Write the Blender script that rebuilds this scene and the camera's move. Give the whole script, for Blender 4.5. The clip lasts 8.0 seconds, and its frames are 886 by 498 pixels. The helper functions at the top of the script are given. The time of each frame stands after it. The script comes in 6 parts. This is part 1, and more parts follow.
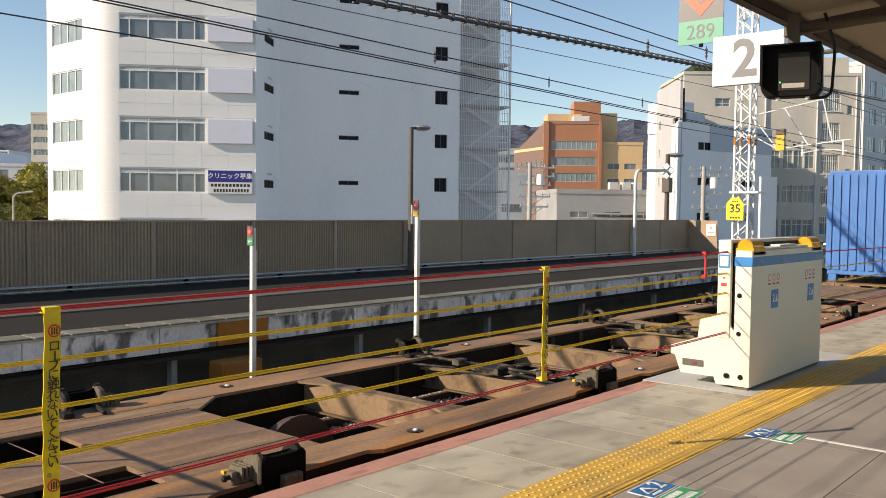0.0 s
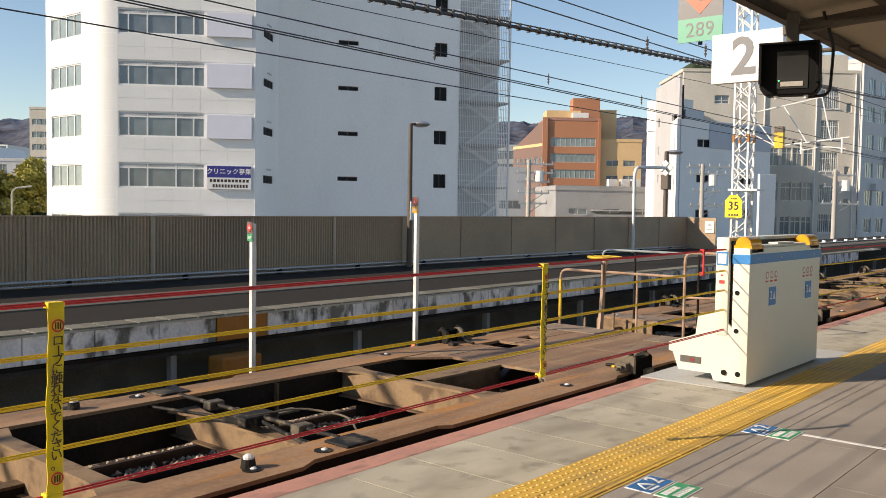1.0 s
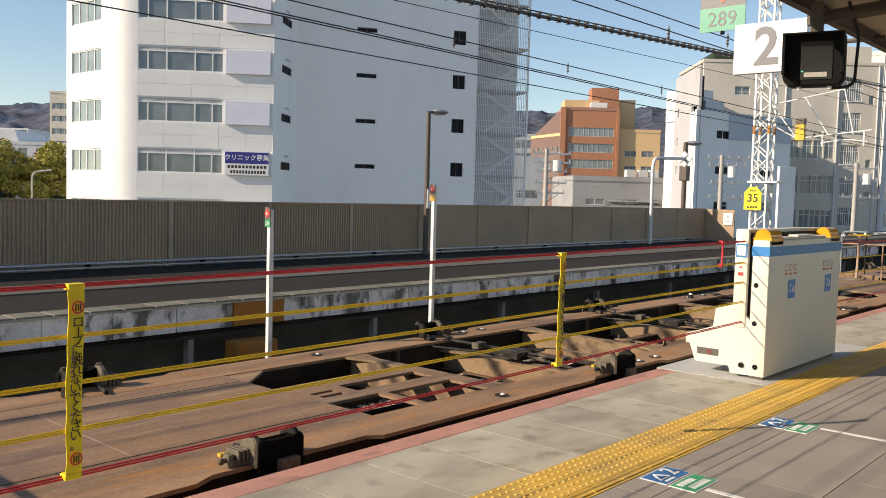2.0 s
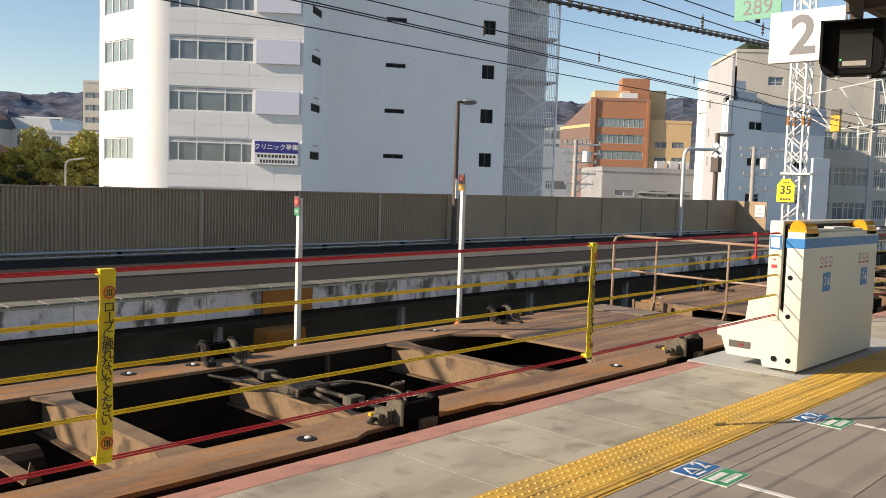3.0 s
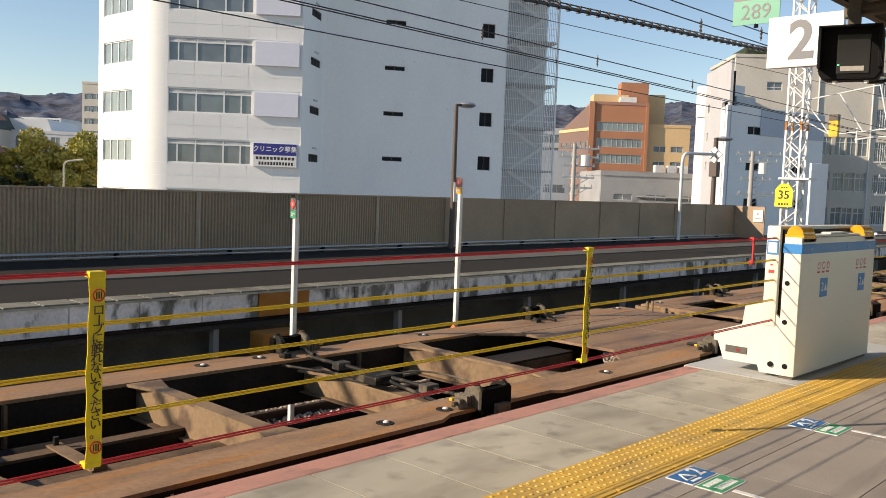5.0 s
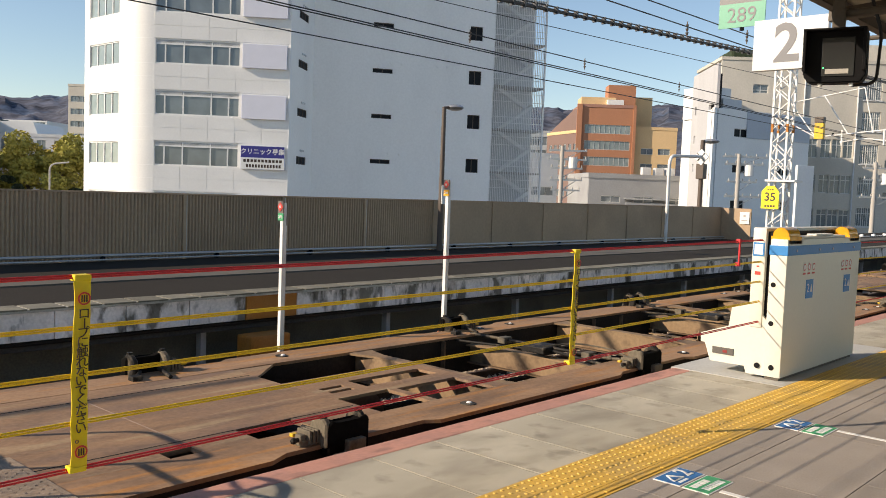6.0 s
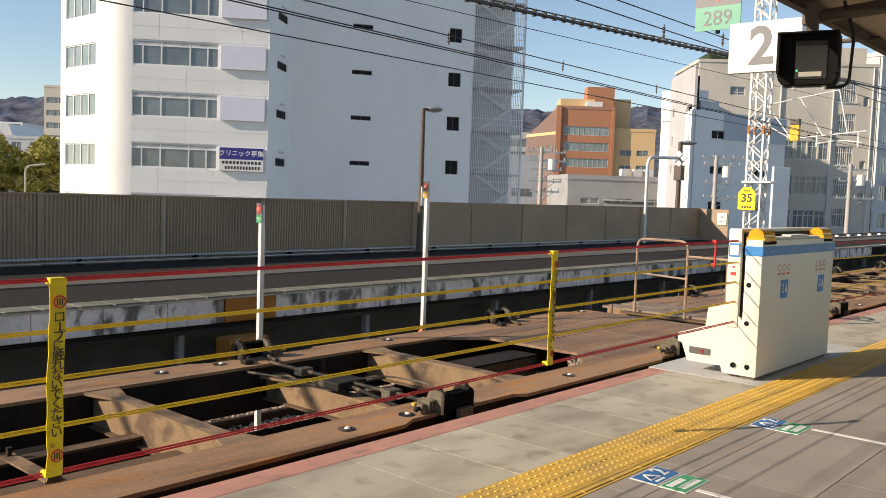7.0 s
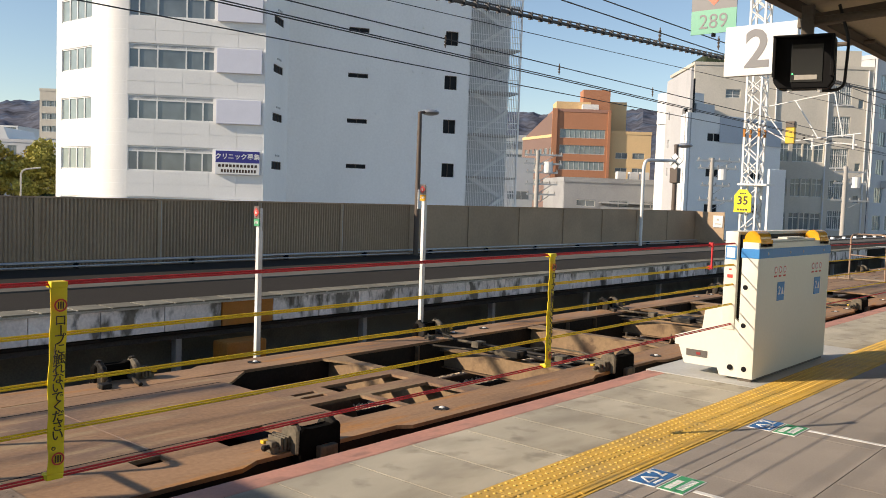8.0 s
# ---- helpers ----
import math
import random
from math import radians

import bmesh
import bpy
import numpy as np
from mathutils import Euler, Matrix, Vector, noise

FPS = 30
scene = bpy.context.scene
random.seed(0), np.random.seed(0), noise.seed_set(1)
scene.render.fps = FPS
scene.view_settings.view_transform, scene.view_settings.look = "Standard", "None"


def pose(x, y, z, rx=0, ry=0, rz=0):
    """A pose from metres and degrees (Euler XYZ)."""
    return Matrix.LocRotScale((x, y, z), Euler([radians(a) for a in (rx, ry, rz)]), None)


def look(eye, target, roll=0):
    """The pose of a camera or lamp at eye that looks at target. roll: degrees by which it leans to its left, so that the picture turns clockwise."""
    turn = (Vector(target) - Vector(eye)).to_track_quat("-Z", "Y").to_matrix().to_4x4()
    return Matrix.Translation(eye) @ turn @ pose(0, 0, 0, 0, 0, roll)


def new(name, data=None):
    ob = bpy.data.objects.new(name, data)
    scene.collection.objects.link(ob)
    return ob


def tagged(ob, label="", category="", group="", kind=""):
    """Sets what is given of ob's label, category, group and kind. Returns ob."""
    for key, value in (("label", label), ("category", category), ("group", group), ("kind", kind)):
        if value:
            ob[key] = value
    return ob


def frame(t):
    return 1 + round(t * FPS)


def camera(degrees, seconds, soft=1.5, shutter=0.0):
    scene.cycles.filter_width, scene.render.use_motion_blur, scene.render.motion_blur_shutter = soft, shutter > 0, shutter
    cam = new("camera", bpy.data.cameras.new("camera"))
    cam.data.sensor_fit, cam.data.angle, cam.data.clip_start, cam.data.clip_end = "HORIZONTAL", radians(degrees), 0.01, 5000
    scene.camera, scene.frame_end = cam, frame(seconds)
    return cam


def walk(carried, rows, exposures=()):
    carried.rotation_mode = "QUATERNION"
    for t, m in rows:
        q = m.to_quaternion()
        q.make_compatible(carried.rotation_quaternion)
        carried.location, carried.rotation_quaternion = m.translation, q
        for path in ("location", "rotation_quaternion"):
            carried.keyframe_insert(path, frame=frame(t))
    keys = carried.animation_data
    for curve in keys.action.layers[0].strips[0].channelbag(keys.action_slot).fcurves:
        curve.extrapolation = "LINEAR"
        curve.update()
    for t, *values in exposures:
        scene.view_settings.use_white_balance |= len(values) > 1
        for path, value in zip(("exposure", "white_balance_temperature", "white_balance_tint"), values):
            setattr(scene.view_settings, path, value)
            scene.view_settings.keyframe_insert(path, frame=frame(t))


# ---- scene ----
cam = camera(54.0, 8.0, soft=0.9)
PATH = [
    (0.0, pose(-0.019, -3.815, 1.562, 87.47, -0.66, -49.30)),
    (0.5, pose(-0.008, -3.808, 1.559, 87.44, -0.76, -49.33)),
    (1.0, pose(-0.046, -3.830, 1.566, 87.22, -0.86, -49.38)),
    (2.5, pose(-0.045, -3.798, 1.552, 86.06, -1.85, -47.30)),
    (3.0, pose(-0.028, -3.784, 1.547, 85.77, -1.89, -46.44)),
    (3.5, pose(-0.019, -3.784, 1.549, 85.67, -1.95, -46.23)),
    (4.0, pose(-0.012, -3.784, 1.549, 85.70, -2.05, -46.25)),
    (4.5, pose(0.000, -3.780, 1.550, 85.84, -2.14, -46.32)),
    (6.0, pose(0.007, -3.784, 1.550, 86.16, -2.13, -47.30)),
    (6.5, pose(0.001, -3.796, 1.552, 86.18, -2.04, -47.93)),
    (7.0, pose(0.002, -3.804, 1.553, 86.31, -2.04, -48.62)),
    (7.5, pose(0.011, -3.800, 1.547, 86.48, -2.02, -48.85)),
    (8.0, pose(-0.019, -3.807, 1.554, 86.51, -1.96, -48.87)),
]
walk(cam, PATH, ((0.0, 0.33, 7300, 13), (8.0, 0.33, 7300, 13)))

# ---- light ----
SUN_AZ, SUN_EL = 149.0, 26.0  # degrees; azimuth counted from +x towards +y
world = bpy.data.worlds.new("sky")
scene.world = world
world.use_nodes = True
wn = world.node_tree.nodes
sky = wn.new("ShaderNodeTexSky")
sky.sky_type, sky.sun_disc = "NISHITA", False
sky.sun_elevation, sky.sun_rotation = radians(SUN_EL), radians(90 - SUN_AZ)
sky.air_density, sky.dust_density, sky.ozone_density = 1.0, 0.1, 2.9
wn["Background"].inputs["Strength"].default_value = 0.125
world.node_tree.links.new(sky.outputs[0], wn["Background"].inputs["Color"])
sun_data = bpy.data.lights.new("sun", "SUN")
sun_data.energy, sun_data.angle, sun_data.color = 4.85, radians(0.55), (1.0, 0.89, 0.74)
sun = new("sun", sun_data)
sd = Vector((math.cos(radians(SUN_AZ)) * math.cos(radians(SUN_EL)), math.sin(radians(SUN_AZ)) * math.cos(radians(SUN_EL)), math.sin(radians(SUN_EL))))
sun.matrix_world = look(sd * 60, (0, 0, 0))


# ---- materials ----
def surf(name, col, rough=0.6, metal=0.0, vary=0.25, fine=35.0, coarse=1.5, bump=0.15, stain=None, amt=0.5, sscale=1.2,
         local=False, rnd=0.0, stretch=(1, 1, 1), spec=0.4, edge=(0.48, 0.66), streak=None):
    """A worn surface: fine grain and broad blotches on the base colour, a stain colour in patches, and fine relief."""
    m = bpy.data.materials.new(name)
    m.use_nodes = True
    nt = m.node_tree
    n, ln = nt.nodes, nt.links.new
    bsdf = n["Principled BSDF"]
    if local:
        tc = n.new("ShaderNodeTexCoord").outputs["Object"]
        oi = n.new("ShaderNodeObjectInfo").outputs["Random"]
        off = n.new("ShaderNodeVectorMath")
        off.operation = "MULTIPLY_ADD"
        off.inputs[1].default_value = (1, 1, 1)
        sc = n.new("ShaderNodeMath")
        sc.operation = "MULTIPLY"
        sc.inputs[1].default_value = 57.0
        ln(oi, sc.inputs[0])
        ln(tc, off.inputs[0])
        ln(sc.outputs[0], off.inputs[2])
        co = off.outputs[0]
    else:
        co = n.new("ShaderNodeNewGeometry").outputs["Position"]
    mp = n.new("ShaderNodeMapping")
    mp.inputs["Scale"].default_value = stretch
    ln(co, mp.inputs["Vector"])
    co2 = mp.outputs[0]

    def noise_node(scale, detail, vec):
        t = n.new("ShaderNodeTexNoise")
        t.inputs["Scale"].default_value, t.inputs["Detail"].default_value = scale, detail
        ln(vec, t.inputs["Vector"])
        return t.outputs["Fac"]

    nf, nc = noise_node(fine, 5, co), noise_node(coarse, 4, co2)
    add = n.new("ShaderNodeMath")
    add.operation = "ADD"
    ln(nf, add.inputs[0])
    ln(nc, add.inputs[1])
    mr = n.new("ShaderNodeMapRange")
    mr.inputs["From Min"].default_value, mr.inputs["From Max"].default_value = 0.6, 1.4
    mr.inputs["To Min"].default_value, mr.inputs["To Max"].default_value = 1 - vary, 1 + vary
    ln(add.outputs[0], mr.inputs["Value"])
    fac = mr.outputs[0]
    if rnd:
        o2 = n.new("ShaderNodeObjectInfo").outputs["Random"]
        r2 = n.new("ShaderNodeMapRange")
        r2.inputs["To Min"].default_value, r2.inputs["To Max"].default_value = 1 - rnd, 1 + rnd
        ln(o2, r2.inputs["Value"])
        mu = n.new("ShaderNodeMath")
        mu.operation = "MULTIPLY"
        ln(fac, mu.inputs[0])
        ln(r2.outputs[0], mu.inputs[1])
        fac = mu.outputs[0]
    base = n.new("ShaderNodeMix")
    base.data_type = "RGBA"
    base.inputs["A"].default_value, base.inputs["B"].default_value = (*col, 1), (*(stain or col), 1)
    if stain:
        sf = noise_node(sscale, 6, co2)
        sr = n.new("ShaderNodeMapRange")
        sr.inputs["From Min"].default_value, sr.inputs["From Max"].default_value = edge
        sr.inputs["To Max"].default_value = amt
        ln(sf, sr.inputs["Value"])
        ln(sr.outputs[0], base.inputs["Factor"])
    else:
        base.inputs["Factor"].default_value = 0
    colour = base.outputs["Result"]
    if streak:
        # scrapes or soot drawn out along one direction: colour, amount, scale, stretch, threshold
        m2 = n.new("ShaderNodeMapping")
        m2.inputs["Scale"].default_value = streak[3]
        ln(co, m2.inputs["Vector"])
        kf = noise_node(streak[2], 8, m2.outputs[0])
        kr = n.new("ShaderNodeMapRange")
        kr.inputs["From Min"].default_value, kr.inputs["From Max"].default_value = streak[4]
        kr.inputs["To Max"].default_value = streak[1]
        ln(kf, kr.inputs["Value"])
        km = n.new("ShaderNodeMix")
        km.data_type = "RGBA"
        km.inputs["B"].default_value = (*streak[0], 1)
        ln(colour, km.inputs["A"])
        ln(kr.outputs[0], km.inputs["Factor"])
        colour = km.outputs["Result"]
    sm = n.new("ShaderNodeVectorMath")
    sm.operation = "SCALE"
    ln(colour, sm.inputs[0])
    ln(fac, sm.inputs["Scale"])
    ln(sm.outputs[0], bsdf.inputs["Base Color"])
    rr = n.new("ShaderNodeMapRange")
    rr.inputs["To Min"].default_value, rr.inputs["To Max"].default_value = max(0.03, rough - 0.12), min(1, rough + 0.12)
    ln(nc, rr.inputs["Value"])
    ln(rr.outputs[0], bsdf.inputs["Roughness"])
    bsdf.inputs["Metallic"].default_value = metal
    bsdf.inputs["Specular IOR Level"].default_value = spec
    if bump:
        bp = n.new("ShaderNodeBump")
        bp.inputs["Strength"].default_value, bp.inputs["Distance"].default_value = bump, 0.01
        ln(nf, bp.inputs["Height"])
        ln(bp.outputs[0], bsdf.inputs["Normal"])
    return m


def plain(name, col, rough=0.5, metal=0.0, glow=0.0):
    m = bpy.data.materials.new(name)
    m.use_nodes = True
    b = m.node_tree.nodes["Principled BSDF"]
    b.inputs["Base Color"].default_value, b.inputs["Roughness"].default_value, b.inputs["Metallic"].default_value = (*col, 1), rough, metal
    if glow:
        b.inputs["Emission Color"].default_value, b.inputs["Emission Strength"].default_value = (*col, 1), glow
    return m


M = {}
M["ballast"] = surf("ballast", (0.21, 0.17, 0.135), 0.9, vary=0.5, fine=60, coarse=9, bump=0.6, stain=(0.09, 0.065, 0.05), amt=0.6)
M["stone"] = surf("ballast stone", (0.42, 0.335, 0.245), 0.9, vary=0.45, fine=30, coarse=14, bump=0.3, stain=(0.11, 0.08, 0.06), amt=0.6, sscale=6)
M["trackbed"] = surf("grimy concrete", (0.07, 0.064, 0.058), 0.95, spec=0.15, vary=0.4, coarse=0.8, bump=0.3, stain=(0.05, 0.045, 0.04), amt=0.8)
M["slab"] = surf("platform concrete", (0.45, 0.415, 0.335), 0.9, streak=((0.2, 0.18, 0.145), 0.6, 5.0, (1, 1, 1), (0.56, 0.7)), vary=0.2, fine=240, coarse=2.6, bump=0.12, stain=(0.23, 0.205, 0.165), amt=0.75, sscale=1.9, rnd=0.08, spec=0.15, edge=(0.47, 0.72), stretch=(0.55, 1.2, 1))
M["pad"] = surf("fresh concrete", (0.47, 0.47, 0.45), 0.8, vary=0.12, coarse=2, bump=0.15, stain=(0.36, 0.36, 0.34), amt=0.5)
M["pink"] = surf("pink edge paint", (0.5, 0.25, 0.19), 0.75, streak=((0.27, 0.15, 0.12), 0.7, 5.0, (0.6, 1.5, 1), (0.55, 0.68)), vary=0.14, coarse=3, bump=0.12, stain=(0.36, 0.2, 0.17), amt=0.5, sscale=4)
M["tactile"] = surf("yellow tactile tile", (0.64, 0.39, 0.07), 0.65, vary=0.16, coarse=3, bump=0.08, stain=(0.42, 0.29, 0.1), amt=0.6, sscale=2.2, rnd=0.06)
M["dot"] = surf("worn yellow stud", (0.76, 0.5, 0.12), 0.45, vary=0.1)
M["paver"] = surf("brown paver", (0.33, 0.29, 0.255), 0.8, vary=0.16, fine=90, coarse=2, bump=0.18, stain=(0.22, 0.2, 0.18), amt=0.5, rnd=0.06)
M["joint"] = surf("dark joint", (0.12, 0.11, 0.1), 0.95, vary=0.2)
M["opp_face"] = surf("stained white concrete", (0.82, 0.77, 0.74), 0.9, streak=((0.07, 0.06, 0.05), 0.75, 4.0, (1.5, 1, 0.55), (0.59, 0.68)), vary=0.22, fine=25, coarse=2.6, bump=0.3, stain=(0.12, 0.11, 0.085), amt=0.9, sscale=2.2, stretch=(1.6, 1, 0.8), rnd=0.2, spec=0.2, edge=(0.5, 0.6))
M["opp_top"] = surf("grey far platform", (0.125, 0.115, 0.1), 0.95, spec=0.1, vary=0.2, coarse=1, bump=0.2, stain=(0.13, 0.13, 0.125), amt=0.6)
M["opp_dark"] = surf("dark far walk", (0.036, 0.032, 0.027), 0.95, spec=0.1, vary=0.2, coarse=1, bump=0.2)
M["edge_tile"] = surf("weathered edge tile", (0.18, 0.17, 0.135), 0.9, spec=0.2, vary=0.25, coarse=4, bump=0.3, stain=(0.13, 0.125, 0.1), amt=0.7, sscale=3, rnd=0.2)
M["tile_bed"] = surf("pale mortar bed", (0.5, 0.48, 0.43), 0.95, vary=0.25, coarse=3, bump=0.2, stain=(0.2, 0.19, 0.16), amt=0.7)
M["orange"] = surf("faded orange paint", (0.4, 0.15, 0.02), 0.7, vary=0.2, coarse=3, bump=0.2, stain=(0.35, 0.16, 0.05), amt=0.5, sscale=3)
M["barrier"] = surf("brown sound barrier", (0.40, 0.285, 0.185), 0.65, vary=0.14, fine=12, coarse=0.7, bump=0.05, stain=(0.28, 0.2, 0.135), amt=0.5, sscale=0.5, rnd=0.07)
M["steel"] = surf("galvanised steel", (0.45, 0.46, 0.47), 0.45, 0.7, vary=0.15, bump=0.05)
M["white_steel"] = surf("white painted steel", (0.75, 0.75, 0.73), 0.5, vary=0.08, coarse=2, bump=0.03, stain=(0.55, 0.52, 0.47), amt=0.5, sscale=2)
M["gate"] = surf("cream gate enamel", (0.69, 0.67, 0.59), 0.42, vary=0.04, coarse=1.5, bump=0.02)
M["gate_blue"] = surf("blue band", (0.03, 0.22, 0.55), 0.4, vary=0.06, bump=0)
M["black"] = surf("black plastic", (0.006, 0.006, 0.007), 0.6, vary=0.1, bump=0.03, spec=0.15)
M["amber"] = surf("amber lens", (0.75, 0.36, 0.02), 0.25, vary=0.06, bump=0)
M["red"] = plain("red print", (0.6, 0.05, 0.04), 0.5)
M["rail_rust"] = surf("rusty rail", (0.06, 0.04, 0.03), 0.8, vary=0.3, bump=0.1, spec=0.2)
# low grey: the shade over the store is put into its colour
M["store"] = surf("shade-darkened grey render", (0.33, 0.335, 0.34), 0.85, vary=0.1, fine=5, coarse=0.3, bump=0.05, stain=(0.26, 0.26, 0.27), amt=0.6, sscale=0.25)
M["white"] = surf("white enamel", (0.74, 0.74, 0.725), 0.5, vary=0.04, bump=0.01)
M["blue_sign"] = surf("blue floor sign", (0.03, 0.15, 0.38), 0.6, vary=0.1, bump=0.03)
M["green_sign"] = surf("green floor sign", (0.05, 0.33, 0.15), 0.6, vary=0.1, bump=0.03)
M["rope_y"] = surf("yellow rope", (0.85, 0.56, 0.03), 0.7, vary=0.2, fine=200, bump=0.3)
M["rope_r"] = surf("red rope", (0.62, 0.04, 0.05), 0.7, vary=0.2, fine=200, bump=0.3)
M["sash"] = surf("yellow vinyl sash", (0.8, 0.62, 0.02), 0.5, vary=0.08, coarse=5, bump=0.1, stain=(0.6, 0.45, 0.05), amt=0.3, sscale=8)
M["ink"] = plain("brown print", (0.05, 0.03, 0.02), 0.6)
# wagon
M["deck"] = surf("rust-brown wagon deck", (0.27, 0.165, 0.098), 0.75, streak=((0.34, 0.25, 0.15), 0.75, 3.0, (0.35, 2.4, 1), (0.54, 0.68)), spec=0.25, vary=0.26, fine=30, coarse=2.2, bump=0.14, stain=(0.175, 0.118, 0.09), amt=0.85, sscale=1.5, local=True, stretch=(0.6, 1.5, 1))
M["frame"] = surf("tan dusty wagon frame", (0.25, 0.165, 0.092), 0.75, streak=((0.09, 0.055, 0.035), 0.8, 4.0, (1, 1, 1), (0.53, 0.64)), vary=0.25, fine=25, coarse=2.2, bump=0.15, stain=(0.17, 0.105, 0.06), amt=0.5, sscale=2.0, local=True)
M["web"] = surf("patchy dark brown web plate", (0.16, 0.105, 0.065), 0.85, spec=0.2, vary=0.35, fine=25, coarse=2.5, bump=0.2, stain=(0.05, 0.035, 0.026), amt=0.9, sscale=2.5, local=True)
M["sill"] = surf("rusty side sill", (0.33, 0.2, 0.115), 0.75, streak=((0.42, 0.19, 0.055), 0.8, 3.0, (0.4, 3.5, 1), (0.52, 0.66)), spec=0.25, vary=0.25, fine=30, coarse=1.6, bump=0.15, stain=(0.16, 0.1, 0.065), amt=0.8, sscale=1.4, local=True, stretch=(0.5, 2, 1))
# soot colour made blacker still, to carry the shade of the open bays
M["under"] = surf("sooty, shade-black underframe", (0.022, 0.017, 0.014), 0.85, vary=0.4, coarse=3, bump=0.3, stain=(0.05, 0.035, 0.025), amt=0.6, local=True, spec=0.2)
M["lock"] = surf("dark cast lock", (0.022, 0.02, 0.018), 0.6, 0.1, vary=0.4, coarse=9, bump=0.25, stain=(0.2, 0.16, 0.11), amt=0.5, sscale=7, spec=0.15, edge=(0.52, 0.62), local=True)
# dust colour lifted to hold the sunlit side of the locks
M["lock_lit_dust"] = surf("dusty, sunlit-pale cast lock", (0.16, 0.135, 0.1), 0.75, vary=0.35, coarse=9, bump=0.25, stain=(0.06, 0.05, 0.04), amt=0.7, sscale=9, spec=0.2, local=True)
M["lock_shade"] = surf("shade-black lock face", (0.006, 0.0055, 0.005), 0.95, vary=0.4, coarse=9, bump=0.2, spec=0.05, local=True)
M["chalk"] = surf("worn white stencil", (0.5, 0.47, 0.42), 0.8, vary=0.3, fine=60, bump=0)
M["rail_pipe"] = surf("brown handrail pipe", (0.36, 0.25, 0.18), 0.6, vary=0.2, coarse=4, bump=0.08, stain=(0.25, 0.13, 0.07), amt=0.6, sscale=5, local=True)
M["rail_grey"] = surf("blue-grey handrail pipe", (0.25, 0.29, 0.3), 0.55, vary=0.2, coarse=4, bump=0.08, local=True)
M["rail_yellow"] = surf("yellow handrail pipe", (0.7, 0.45, 0.03), 0.5, vary=0.15, coarse=4, bump=0.05, stain=(0.4, 0.25, 0.08), amt=0.5, sscale=6, local=True)
M["checker"] = surf("checker plate", (0.27, 0.205, 0.15), 0.7, 0.0, spec=0.25, vary=0.3, fine=18, coarse=2, bump=0.5, local=True)
M["wheel"] = surf("steel wheel", (0.16, 0.12, 0.1), 0.5, 0.6, vary=0.25, bump=0.1, local=True)
M["hose"] = surf("black rubber hose", (0.02, 0.02, 0.02), 0.6, vary=0.2, local=True)
M["container"] = surf("blue container paint", (0.06, 0.19, 0.5), 0.5, vary=0.12, coarse=1.5, bump=0.05, stain=(0.05, 0.14, 0.36), amt=0.5, local=True)
# city
M["tile_white"] = surf("white facade tile", (0.77, 0.765, 0.745), 0.45, vary=0.04, fine=8, coarse=0.5, bump=0.02, rnd=0.02)
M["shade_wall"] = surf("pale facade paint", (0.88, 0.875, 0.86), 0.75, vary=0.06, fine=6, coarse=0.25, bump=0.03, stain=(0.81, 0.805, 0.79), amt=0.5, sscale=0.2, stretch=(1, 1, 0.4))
M["grey_wall"] = surf("grey mortar facade", (0.62, 0.62, 0.62), 0.8, vary=0.1, fine=5, coarse=0.3, bump=0.05, stain=(0.5, 0.5, 0.5), amt=0.6, sscale=0.25, stretch=(1, 1, 0.3))
M["pale_blue"] = surf("pale blue-grey cladding", (0.5, 0.54, 0.6), 0.7, vary=0.06, fine=4, coarse=0.3, bump=0.02)
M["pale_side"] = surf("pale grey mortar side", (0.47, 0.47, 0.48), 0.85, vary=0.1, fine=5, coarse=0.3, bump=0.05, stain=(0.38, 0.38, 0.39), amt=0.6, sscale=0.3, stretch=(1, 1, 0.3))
M["beige_wall"] = surf("beige mortar facade", (0.56, 0.52, 0.45), 0.85, vary=0.1, fine=5, coarse=0.3, bump=0.05, stain=(0.46, 0.43, 0.37), amt=0.6, sscale=0.25, stretch=(1, 1, 0.3))
M["orange_wall"] = surf("orange tile facade", (0.42, 0.19, 0.105), 0.7, vary=0.1, fine=4, coarse=0.2, bump=0.03)
M["yellow_wall"] = surf("ochre facade", (0.68, 0.47, 0.25), 0.75, vary=0.08, fine=4, coarse=0.2, bump=0.03)
M["brown_wall"] = surf("red-brown facade", (0.36, 0.19, 0.14), 0.75, vary=0.1, fine=4, coarse=0.2, bump=0.03)
# reflected sky is put into this blue-grey base colour
M["glass"] = surf("sky-tinted window glass", (0.16, 0.19, 0.205), 0.08, vary=0.3, fine=0.8, coarse=0.3, bump=0, spec=0.9)
M["curtain"] = surf("glass over pale blinds", (0.23, 0.28, 0.28), 0.12, vary=0.25, fine=1.5, coarse=0.5, bump=0, spec=0.9)
M["glass_dark"] = surf("dark sky-tinted window glass", (0.02, 0.022, 0.025), 0.5, vary=0.3, fine=0.8, bump=0, spec=0.1)
M["alu"] = surf("window aluminium", (0.6, 0.6, 0.58), 0.4, 0.3, vary=0.08, bump=0)
# near-black colour stands in for the shade inside rooms and balconies
M["darkin"] = plain("unlit interior", (0.03, 0.03, 0.032), 0.9)
M["roof_under"] = surf("canopy sheeting", (0.5, 0.44, 0.33), 0.7, vary=0.1, coarse=1, bump=0.05)
M["roof_steel"] = surf("canopy steelwork", (0.11, 0.09, 0.07), 0.6, vary=0.2, coarse=2, bump=0.05)
M["sign_white"] = surf("lilac-white sign sheet", (0.68, 0.69, 0.78), 0.5, vary=0.04, bump=0.01)
